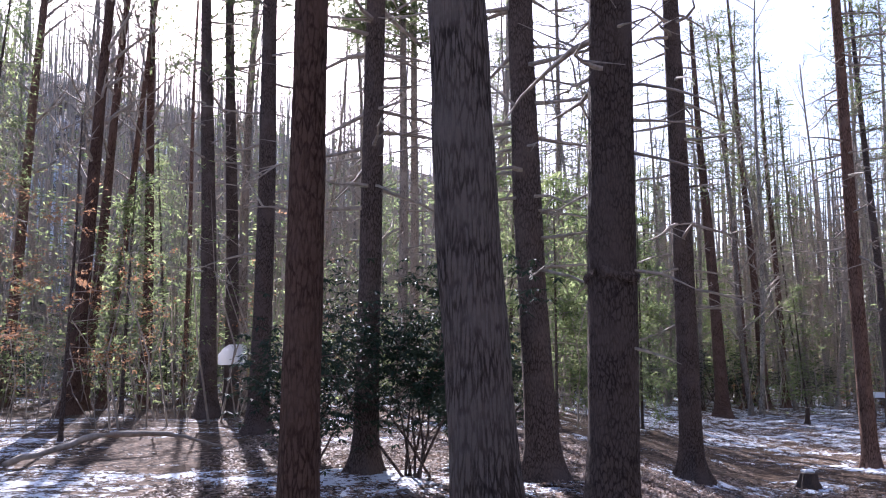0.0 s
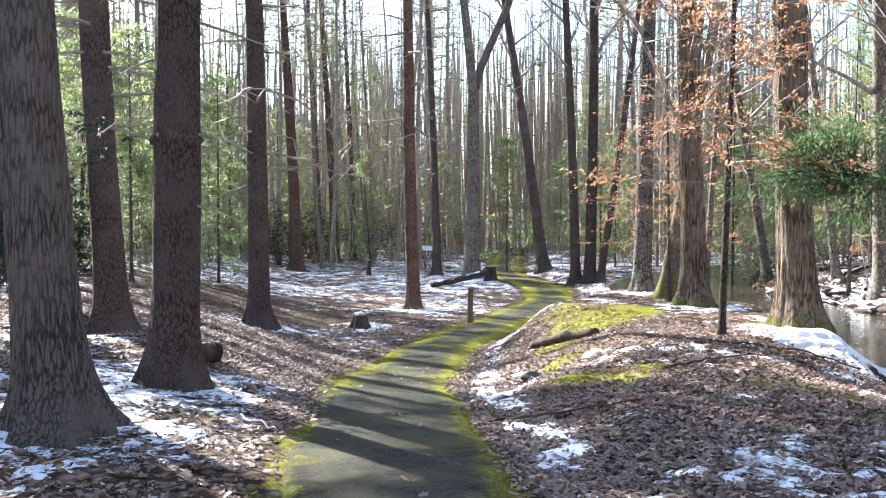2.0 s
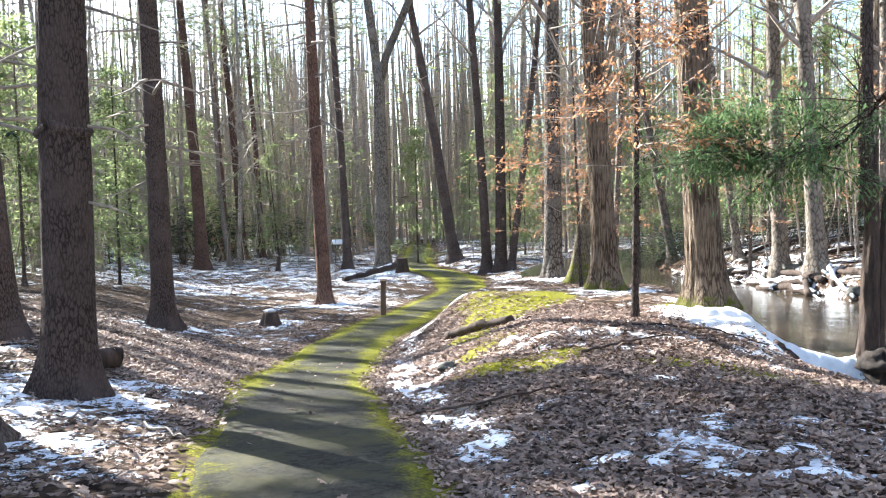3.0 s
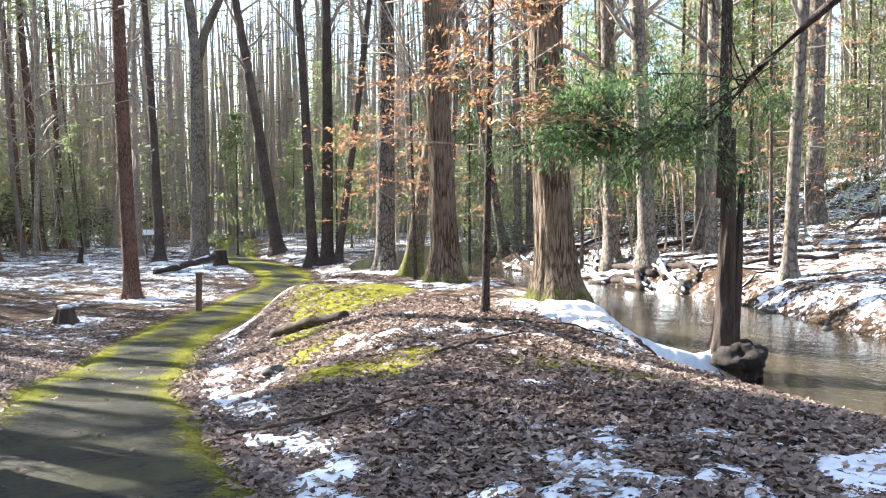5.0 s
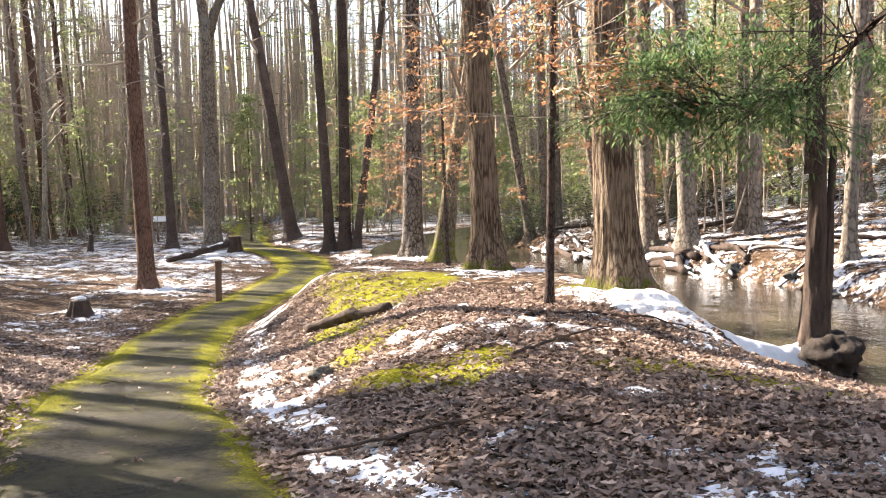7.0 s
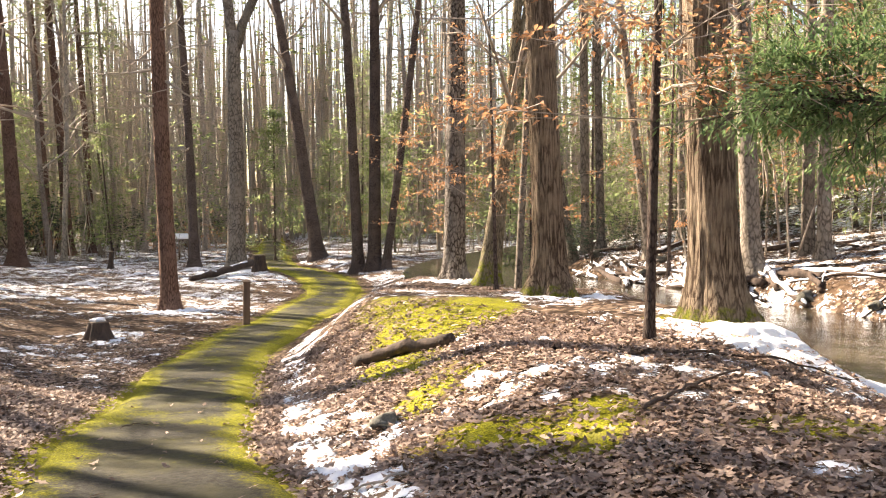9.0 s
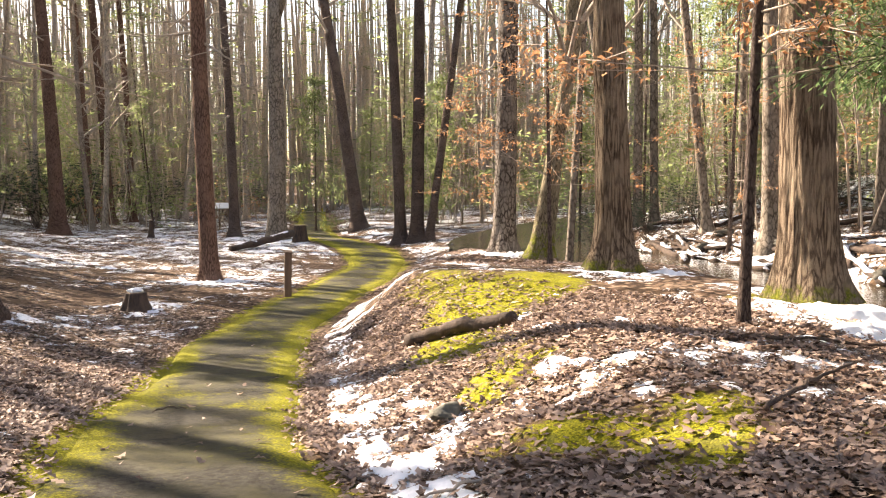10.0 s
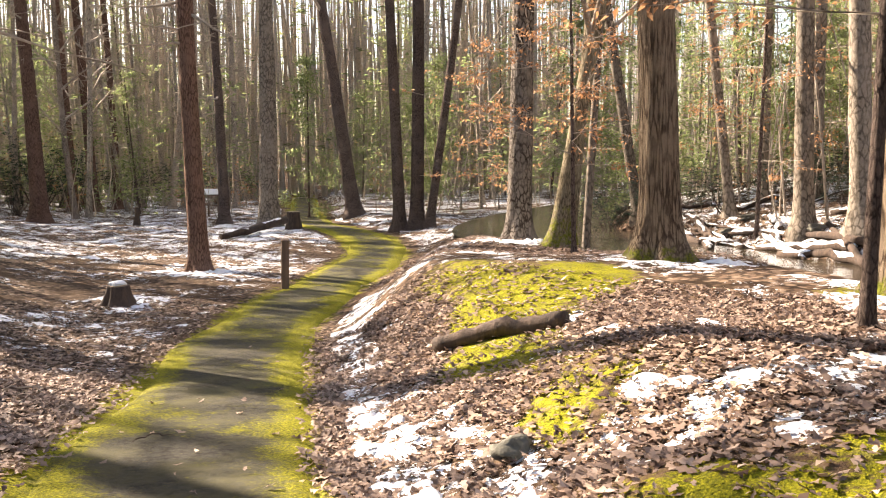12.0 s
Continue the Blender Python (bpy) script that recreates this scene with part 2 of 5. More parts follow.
GROUND, ASPHALT, WATER = ground_material(), path_material(), water_material()


# ---- mesh helpers ----
class Shape:
    """Points and faces gathered for one mesh."""

    def __init__(self):
        self.v, self.f = [], []

    def tube(self, points, radii, sides=6, cap=True):
        base = len(self.v)
        n = len(points)
        for i, (p, r) in enumerate(zip(points, radii)):
            a, b = Vector(points[max(i - 1, 0)]), Vector(points[min(i + 1, n - 1)])
            d = (b - a).normalized()
            u = d.orthogonal().normalized() if abs(d.z) < 0.9 else Vector((1, 0, 0)).cross(d).normalized()
            w = d.cross(u)
            for k in range(sides):
                t = 2 * math.pi * k / sides
                q = Vector(p) + (u * math.cos(t) + w * math.sin(t)) * r
                self.v.append((q.x, q.y, q.z))
        for i in range(n - 1):
            for k in range(sides):
                a, b = base + i * sides + k, base + i * sides + (k + 1) % sides
                self.f.append((a, b, b + sides, a + sides))
        if cap:
            self.f.append(tuple(base + k for k in reversed(range(sides))))
            self.f.append(tuple(base + (n - 1) * sides + k for k in range(sides)))

    def leaf(self, p, d, up, length, width, fold=0.25):
        p, d, up = Vector(p), Vector(d), Vector(up)
        s = d.cross(up)
        if s.length < 1e-4:
            s = d.orthogonal()
        s.normalize()
        b = len(self.v)
        for q in (p, p + d * length * 0.5 + s * width * 0.5 + up * fold * width, p + d * length, p + d * length * 0.5 - s * width * 0.5 + up * fold * width):
            self.v.append((q.x, q.y, q.z))
        self.f.append((b, b + 1, b + 2))
        self.f.append((b, b + 2, b + 3))

    def mesh(self, name, material, soft=True):
        m = bpy.data.meshes.new(name)
        m.from_pydata(self.v, [], self.f)
        m.materials.append(material)
        if soft:
            m.polygons.foreach_set("use_smooth", [True] * len(m.polygons))
        m.update()
        return m


def grid_mesh(name, points, faces, material, soft=True):
    m = bpy.data.meshes.new(name)
    m.from_pydata(points.tolist() if hasattr(points, "tolist") else points, [], faces.tolist() if hasattr(faces, "tolist") else faces)
    m.materials.append(material)
    if soft:
        m.polygons.foreach_set("use_smooth", [True] * len(m.polygons))
    m.update()
    return m


def part(name, mesh, parent, label=""):
    ob = new(name, mesh)
    ob.parent = parent
    return tagged(ob, label)


def bm_mesh(name, bm, material, soft=False):
    m = bpy.data.meshes.new(name)
    bm.to_mesh(m)
    bm.free()
    m.materials.append(material)
    if soft:
        m.polygons.foreach_set("use_smooth", [True] * len(m.polygons))
    return m


def box(name, size, at, material, round_by=0.01, turn=None):
    bm = bmesh.new()
    bmesh.ops.create_cube(bm, size=1.0, matrix=Matrix.Translation(at) @ (turn or Matrix()) @ Matrix.Diagonal((*size, 1)))
    bmesh.ops.bevel(bm, geom=bm.edges[:], offset=round_by, segments=2, affect="EDGES")
    return bm_mesh(name, bm, material)


def value_noise(x, y, size, seed):
    """Smooth noise from 0 to 1 with lumps of that size in metres."""
    gx, gy = x / size, y / size
    ix, iy = np.floor(gx).astype(np.int64), np.floor(gy).astype(np.int64)
    fx, fy = gx - ix, gy - iy
    fx, fy = fx * fx * (3 - 2 * fx), fy * fy * (3 - 2 * fy)

    def corner(a, b):
        h = (a * 374761393 + b * 668265263 + seed * 1442695041) & 0x7FFFFFFF
        h = ((h ^ (h >> 13)) * 1274126177) & 0x7FFFFFFF
        return ((h ^ (h >> 16)) & 0xFFFF) / 65535.0

    a, b = corner(ix, iy), corner(ix + 1, iy)
    c, d = corner(ix, iy + 1), corner(ix + 1, iy + 1)
    return (a * (1 - fx) + b * fx) * (1 - fy) + (c * (1 - fx) + d * fx) * fy


# ---- the lie of the land ----
PATH_LINE = [(-3.2, -8.0), (-1.1, -3.2), (0.0, -0.5), (1.0, 1.8), (1.9, 3.9), (2.8, 6.0), (3.6, 7.9), (4.6, 10.1), (5.9, 12.2),
             (7.8, 15.2), (9.7, 17.4), (11.8, 19.5), (14.6, 22.0), (16.9, 24.6), (18.8, 27.6), (20.3, 31.3), (21.9, 35.8), (26.6, 43.5), (37.0, 60.0)]
STREAM_LINE = [(9.0, -30.0), (9.6, -8.0), (10.7, 0.5), (11.2, 3.6), (12.8, 6.7), (15.1, 10.0), (17.0, 14.0), (18.9, 18.3), (21.0, 21.6),
               (25.0, 24.6), (32.0, 28.0), (44.0, 33.0), (75.0, 46.0), (130.0, 75.0), (400.0, 200.0)]


def smooth(a, b, x):
    t = np.clip((x - a) / (b - a), 0.0, 1.0)
    return t * t * (3.0 - 2.0 * t)


def spline(points, per=8):
    """A smooth line through the points (Catmull-Rom)."""
    p = np.array([points[0], *points, points[-1]], float)
    out = []
    for i in range(1, len(p) - 2):
        for k in range(per):
            t = k / per
            a, b, c, d = p[i - 1], p[i], p[i + 1], p[i + 2]
            out.append(0.5 * (2 * b + (c - a) * t + (2 * a - 5 * b + 4 * c - d) * t * t + (3 * b - a - 3 * c + d) * t ** 3))
    out.append(p[-2])
    return np.array(out)


PATH_CURVE, STREAM_CURVE = spline(PATH_LINE), spline(STREAM_LINE, 5)


def beside(curve, x, y):
    """Signed distance from the curve (right of it positive) and the length along it."""
    x, y = np.asarray(x, float), np.asarray(y, float)
    best = np.full(x.shape, 1e9)
    side, along = np.zeros(x.shape), np.zeros(x.shape)
    run = 0.0
    for (ax, ay), (bx, by) in zip(curve[:-1], curve[1:]):
        dx, dy = bx - ax, by - ay
        size = math.hypot(dx, dy)
        t = np.clip(((x - ax) * dx + (y - ay) * dy) / size ** 2, 0, 1)
        d = np.hypot(x - ax - t * dx, y - ay - t * dy)
        hit = d < best
        best = np.where(hit, d, best)
        side = np.where(hit, np.where((x - ax) * dy - (y - ay) * dx > 0, d, -d), side)
        along = np.where(hit, run + t * size, along)
        run += size
    return side, along


def waves(x, y, seed=0.0):
    return (np.sin(1.7 * x + 0.9 * y + seed) + np.sin(-0.8 * x + 1.9 * y + 2.1 * seed) + np.sin(2.9 * x - 2.3 * y + seed * 0.7) * 0.6
            + np.sin(0.43 * x + 0.51 * y + seed * 1.3) * 1.4) / 4.0


def terrain(x, y):
    x, y = np.asarray(x, float), np.asarray(y, float)
    flat = 0.1 - 1.35 / (1 + np.exp(-np.clip((0.75 * x + 0.66 * y - 9.5) / 3.3, -30, 30)))
    lean = x - 0.33 * y
    low = -3.0 - 0.35 * np.maximum(y - 13, 0)
    flat = flat + (-0.02 - flat) * (1 - smooth(0, 1, (lean - low) / (1.2 - low)))
    side, along = beside(PATH_CURVE, x, y)
    across, _ = beside(STREAM_CURVE, x, y)
    s = along - 8.2
    crest = 0.03 - 0.4 * smooth(16, 22.5, s) - 0.6 * smooth(23, 33, s)
    wide = 2.6 + 0.6 * smooth(7, 10, s) * (1 - smooth(15, 19, s))
    z = flat + (np.maximum(crest, flat) - flat) * smooth(0.85, wide, side)
    z = z + waves(x, y) * 0.05 * smooth(0.9, 2.5, np.abs(side))
    z = z + 0.11 * np.exp(-((x - 5.5) / 0.5) ** 2 - ((y - 7.5) / 0.42) ** 2)
    rise = np.clip(across - 2.4, 0, 70)
    hill = -0.35 + 0.19 * rise + 0.007 * np.maximum(rise - 3, 0) ** 2 + 0.25 * waves(x * 0.5, y * 0.5, 3.0) * smooth(3, 9, across)
    z = np.where(across > 0, hill, z)
    narrow = 1 - 0.35 * smooth(16, 22, y)
    z = z + (-1.1 - z) * (1 - smooth(1.7, 3.0, np.abs(across) / narrow))
    z = z - 0.42 * smooth(-5.0, -2.4, across) * (1 - smooth(-1.9, -1.5, across)) * (1 - smooth(5.6, 7.6, y))
    z = z + 0.8 * spot(x, y, 10.38, 6.12, 0.33, 1.9, -56)
    z = z - 0.18 * spot(x, y, 8.05, 10.2, 0.9, 1.6, 45)
    far = -0.8 * x + 0.6 * y
    z = z + 62.0 * smooth(58, 200, far) + 30 * smooth(50, 200, -y) + 5 * smooth(55, 150, np.hypot(x - 8, y - 12)) * (1 - smooth(0, 12, across))
    return z


def spot(x, y, cx, cy, r, stretch=1.0, turn=0.0):
    """One soft patch, round or drawn out along a direction."""
    a = radians(turn)
    u, w = (x - cx) * math.cos(a) + (y - cy) * math.sin(a), -(x - cx) * math.sin(a) + (y - cy) * math.cos(a)
    return np.exp(-((u / (r * stretch)) ** 2 + (w / r) ** 2))


TREE_SPOTS = [(0.2, 6.82, 1.3), (1.47, 8.79, 1.4), (1.33, 12.82, 1.5), (4.96, 18.16, 1.6), (11.3, 23.7, 1.6), (-1.47, 8.35, 1.2),
              (-1.25, 13.6, 1.5), (11.18, 11.55, 1.0), (10.26, 8.26, 1.1), (14.83, 17.25, 1.3), (19.2, 34.3, 2.2), (7.95, 19.75, 1.1), (17.5, 32.0, 2.0)]


def snow_at(x, y):
    side, along = beside(PATH_CURVE, x, y)
    across, _ = beside(STREAM_CURVE, x, y)
    n = 0.55 * value_noise(x, y, 1.7, 3) + 0.3 * value_noise(x, y, 0.6, 5) + 0.25 * value_noise(x, y, 5.0, 9)
    s = -0.27 + 0.86 * n
    s = s + 0.26 * smooth(-2.0, -4.0, side) * (1 - smooth(9, 13, along - 8.2))            # left of the path, near
    s = s + 0.04 * smooth(-2.0, -4.0, side)
    s = s - 0.17 * smooth(-1.0, -3.0, side) * smooth(-11, -7, side) * smooth(14, 19, along) * (1 - smooth(30, 36, along))
    s = s + 0.55 * smooth(1.9, 3.0, across) * (1 - smooth(25, 60, across))                 # the far bank
    s = s + 0.36 * smooth(27, 33, 0.55 * x + 0.83 * y) * (1 - smooth(60, 90, 0.55 * x + 0.83 * y))
    for tx, ty, r in TREE_SPOTS:
        s = s + 0.55 * spot(x, y, tx, ty, r)
    s = s + 0.62 * np.exp(-((side - 1.25) / 0.33) ** 2) * smooth(11.5, 16, along) * (1 - smooth(27, 31, along)) * (0.45 + 1.1 * value_noise(x, y, 1.3, 21))
    s = s + 1.2 * spot(x, y, 9.8, 6.7, 0.5, 3.0, 107) + 1.1 * spot(x, y, 9.3, 7.3, 0.75, 1.7, 50) + 0.95 * spot(x, y, 9.1, 6.1, 0.65, 1.9, 20) + 0.5 * spot(x, y, 6.9, 7.8, 0.6, 1.8, 10)
    s = s + 0.34 * spot(x, y, 4.7, 3.4, 0.42, 2.2, -40) + 0.4 * spot(x, y, 5.2, 2.6, 0.5, 2.0, -40) + 0.3 * spot(x, y, 4.7, 5.2, 0.28, 1.3, 0)
    s = s + 0.45 * spot(x, y, 7.6, 9.6, 0.35, 1.8, 30) + 0.5 * spot(x, y, 7.5, 6.6, 0.5, 1.6, -30) + 0.45 * spot(x, y, 6.4, 5.0, 0.4, 2.0, -20)
    s = s + 0.55 * spot(x, y, 5.5, 8.75, 0.5, 1.6, 60) + 0.5 * spot(x, y, 6.1, 10.15, 0.5, 1.5, 60)
    s = s + 0.45 * spot(x, y, 6.9, 7.95, 0.5, 2.0, -40) + 0.5 * spot(x, y, 3.6, 5.1, 0.3, 1.6, 60) + 0.6 * spot(x, y, 10.5, 10.7, 0.4, 1.6, -40) + 0.5 * spot(x, y, 7.9, 8.9, 0.35, 2.2, -50)
    rings = sum(spot(x, y, tx, ty, 0.6 * r) for tx, ty, r in TREE_SPOTS)
    s = np.minimum(s, 0.48 + 0.3 * np.minimum(rings, 1) + 0.14 * np.exp(-((side - 1.3) / 0.35) ** 2) * smooth(13, 17, along) * (1 - smooth(27, 31, along)) + 0.5 * spot(x, y, 9.7, 6.9, 0.7, 2.2, 107))
    s = s + 0.5 * (value_noise(x, y, 0.34, 41) - 0.5) + 0.5 * (value_noise(x, y, 0.16, 43) - 0.5)
    s = s - 0.35 * np.maximum(moss_at(x, y), 0) - 1.2 * (1 - smooth(0.85, 1.1, np.abs(side)))
    return s


def moss_at(x, y):
    side, along = beside(PATH_CURVE, x, y)
    g = -0.35 + 0.55 * value_noise(x, y, 1.9, 11)
    g = g + 0.75 * np.exp(-((np.abs(side) - 0.75) / 0.28) ** 2)
    g = g + 0.85 * spot(x, y, 7.2, 10.4, 0.4, 1.9, 60) + 0.95 * spot(x, y, 8.3, 11.2, 0.5, 1.9, 45) + 0.8 * spot(x, y, 9.6, 11.2, 0.55, 1.7, 40)
    g = g + 0.6 * np.exp(-((side - 2.6) / 0.6) ** 2) * smooth(17.5, 19.5, along) * (1 - smooth(25, 27, along))
    g = g + 0.85 * spot(x, y, 5.55, 7.25, 0.36, 1.9, -75) + 0.7 * spot(x, y, 5.6, 6.4, 0.3, 1.9, 20) + 0.7 * spot(x, y, 6.9, 4.2, 0.4, 2.2, -60) + 0.65 * spot(x, y, 6.15, 8.7, 0.36, 1.6, 40) + 0.7 * spot(x, y, 6.25, 6.8, 0.33, 1.2, 0)
    g = g + 0.6 * spot(x, y, 9.4, 11.1, 0.6, 1.9, 50) + 0.8 * spot(x, y, 7.4, 3.9, 0.6, 2.6, -75) + 0.6 * spot(x, y, 6.6, 5.6, 0.5, 2.0, -30) + 0.7 * spot(x, y, 9.9, 8.6, 0.5)
    return np.clip(g, -0.5, 1.2)


def axis(*runs):
    out = []
    for a, b, step in runs:
        out.append(np.arange(a, b, step))
    return np.concatenate(out)


def sheet_faces(nx, ny):
    i = np.arange(nx * ny).reshape(ny, nx)
    return np.stack([i[:-1, :-1], i[:-1, 1:], i[1:, 1:], i[1:, :-1]], -1).reshape(-1, 4)


def surface(x, y):
    """Height of the ground with the lying snow."""
    return terrain(x, y) + 0.03 * smooth(0.45, 0.9, snow_at(x, y))


def height(x, y):
    return float(terrain(x, y))


def build_ground():
    gx = axis((-600, -120, 40), (-120, -30, 6), (-30, -4, 0.8), (-4, 3, 0.2), (3, 12, 0.085), (12, 26, 0.28), (26, 60, 1.3), (60, 140, 7), (140, 641, 50))
    gy = axis((-400, -60, 40), (-60, -6, 4), (-6, 1, 0.4), (1, 13, 0.085), (13, 25, 0.16), (25, 46, 0.45), (46, 90, 2.2), (90, 330, 12), (330, 700, 60))
    x, y = np.meshgrid(gx, gy)
    z = surface(x, y) + 0.025 * (value_noise(x, y, 0.22, 31) - 0.5) * (np.abs(beside(PATH_CURVE, x, y)[0]) > 0.9)
    z = z - 0.03 * (1 - smooth(0.7, 0.9, np.abs(beside(PATH_CURVE, x, y)[0])))
    m = grid_mesh("ground", np.stack([x, y, z], -1).reshape(-1, 3), sheet_faces(len(gx), len(gy)), GROUND)
    for name, values in (("snow", snow_at(x, y)), ("moss", moss_at(x, y))):
        m.attributes.new(name, "FLOAT", "POINT").data.foreach_set("value", values.reshape(-1).astype(np.float32))
    tagged(new("ground", m), "forest floor of brown oak leaves with patches of melting snow and moss", "ground", kind="structure")


def build_path():
    curve = spline(PATH_LINE, 40)
    d = np.gradient(curve, axis=0)
    d /= np.linalg.norm(d, axis=1)[:, None]
    right = np.stack([d[:, 1], -d[:, 0]], 1)
    k = np.linspace(-1, 1, 17)
    edge = 0.80 + 0.07 * np.sin(np.arange(len(curve)) * 0.11) + 0.05 * (value_noise(curve[:, 0], curve[:, 1], 0.5, 17) - 0.5)
    x = curve[:, :1] + right[:, :1] * k * edge[:, None]
    y = curve[:, 1:] + right[:, 1:] * k * edge[:, None]
    z = terrain(x, y) + 0.025 * (1 - k ** 4) + 0.004 - 0.03 * (np.abs(k) > 0.97)
    m = grid_mesh("path", np.stack([x, y, z], -1).reshape(-1, 3), sheet_faces(17, len(curve)), ASPHALT)
    along = np.linspace(0, 1, len(curve))[:, None]
    run = beside(PATH_CURVE, curve[:, 0], curve[:, 1])[1][:, None]
    moss = -0.48 + np.where(k < 0, 0.8, 1.05) * smooth(0.3, 1.0, np.abs(k))[None] + 0.66 * smooth(14, 25, run) + 0.5 * (value_noise(x, y, 0.9, 23) - 0.5) + 0.3 * (value_noise(x, y, 0.3, 27) - 0.5)
    m.attributes.new("moss", "FLOAT", "POINT").data.foreach_set("value", moss.reshape(-1).astype(np.float32))
    tagged(new("path", m), "narrow asphalt footpath with bright green moss along its edges", "path", kind="structure")


def build_water():
    curve = spline(STREAM_LINE, 10)
    d = np.gradient(curve, axis=0)
    d /= np.linalg.norm(d, axis=1)[:, None]
    k = np.linspace(-3.0, 3.0, 13)
    x, y = curve[:, :1] + d[:, 1:] * k, curve[:, 1:] - d[:, :1] * k
    m = grid_mesh("water", np.stack([x, y, np.full_like(x, -0.75)], -1).reshape(-1, 3), sheet_faces(13, len(curve)), WATER)
    tagged(new("water", m), "shallow brown stream flowing between snowy banks", "stream", kind="structure")


def build_litter():
    """Fallen oak leaves, curled, lying at all angles."""
    count = 90000
    x = np.concatenate([rng.uniform(2.2, 9.5, count), rng.uniform(-4, 9, count // 2), rng.uniform(12, 25, count // 3)])
    y = np.concatenate([rng.uniform(1.5, 14, count), rng.uniform(3, 20, count // 2), rng.uniform(2, 22, count // 3)])
    side, along = beside(PATH_CURVE, x, y)
    keep = (np.abs(side) > 0.66 + 0.2 * rng.random(len(x))) | (rng.random(len(x)) < 0.004)
    keep &= rng.random(len(x)) > 0.9 * smooth(0.36, 0.62, snow_at(x, y) + 0.2 * (rng.random(len(x)) - 0.5))
    keep &= rng.random(len(x)) > 0.85 * smooth(0.25, 0.6, moss_at(x, y) + 0.4 * (rng.random(len(x)) - 0.5))
    across = beside(STREAM_CURVE, x, y)[0]
    keep &= (across < -2.2) | (across > 2.2)
    x, y = x[keep], y[keep]
    n = len(x)
    on_path = np.abs(beside(PATH_CURVE, x, y)[0]) < 0.84
    z = surface(x, y) + rng.uniform(0.004, 0.035, n) + on_path * 0.02
    outline = np.array([(0, 0), (0.28, 0.2), (0.42, 0.1), (0.62, 0.26), (0.75, 0.1), (1.0, 0.03), (0.76, -0.12), (0.6, -0.25), (0.43, -0.1), (0.27, -0.2)]) - (0.5, 0)
    k = len(outline)
    curl = rng.normal(0, 0.5, n)[:, None] * (outline[:, 1] ** 2)[None] * 4 + rng.normal(0, 0.35, n)[:, None] * (outline[:, 0] ** 2)[None]
    size = rng.uniform(0.045, 0.115, n)
    p = np.stack([np.broadcast_to(outline[:, 0], (n, k)), np.broadcast_to(outline[:, 1], (n, k)), curl], -1) * size[:, None, None]
    a, b, c = rng.uniform(0, 2 * math.pi, n), rng.normal(0, 0.24, n), rng.normal(0, 0.24, n)
    y1, z1 = p[..., 1] * np.cos(b)[:, None] - p[..., 2] * np.sin(b)[:, None], p[..., 1] * np.sin(b)[:, None] + p[..., 2] * np.cos(b)[:, None]
    x1, z2 = p[..., 0] * np.cos(c)[:, None] + z1 * np.sin(c)[:, None], -p[..., 0] * np.sin(c)[:, None] + z1 * np.cos(c)[:, None]
    q = np.stack([x1 * np.cos(a)[:, None] - y1 * np.sin(a)[:, None] + x[:, None], x1 * np.sin(a)[:, None] + y1 * np.cos(a)[:, None] + y[:, None], z2 + z[:, None]], -1)
    tri = np.array([(0, 1, 9), (1, 2, 8), (1, 8, 9), (2, 3, 4), (2, 4, 6), (2, 6, 8), (6, 7, 8), (4, 5, 6)])
    faces = (np.arange(n)[:, None, None] * k + tri[None]).reshape(-1, 3)
    m = bpy.data.meshes.new("leaf_litter")
    m.vertices.add(n * k)
    m.vertices.foreach_set("co", q.reshape(-1).astype(np.float32))
    m.loops.add(len(faces) * 3)
    m.loops.foreach_set("vertex_index", faces.reshape(-1).astype(np.int32))
    m.polygons.add(len(faces))
    m.polygons.foreach_set("loop_start", np.arange(0, len(faces) * 3, 3, dtype=np.int32))
    m.update(calc_edges=True)
    m.materials.append(DRY_LEAF)
    tagged(new("leaf_litter", m), "curled brown oak leaves lying over the forest floor", "fallen leaves", kind="stuff")


build_ground()
build_path()
build_water()
build_litter()


# ---- trees ----
def stem_line(tall, lean, bend, steps):
    """Centre line of a stem from 0.35 m under the ground up."""
    return [Vector((lean[0] * z + bend[0] * math.sin(z * 0.35) , lean[1] * z + bend[1] * math.sin(z * 0.35 + 1) - bend[1] * math.sin(1), z)) for z in steps]


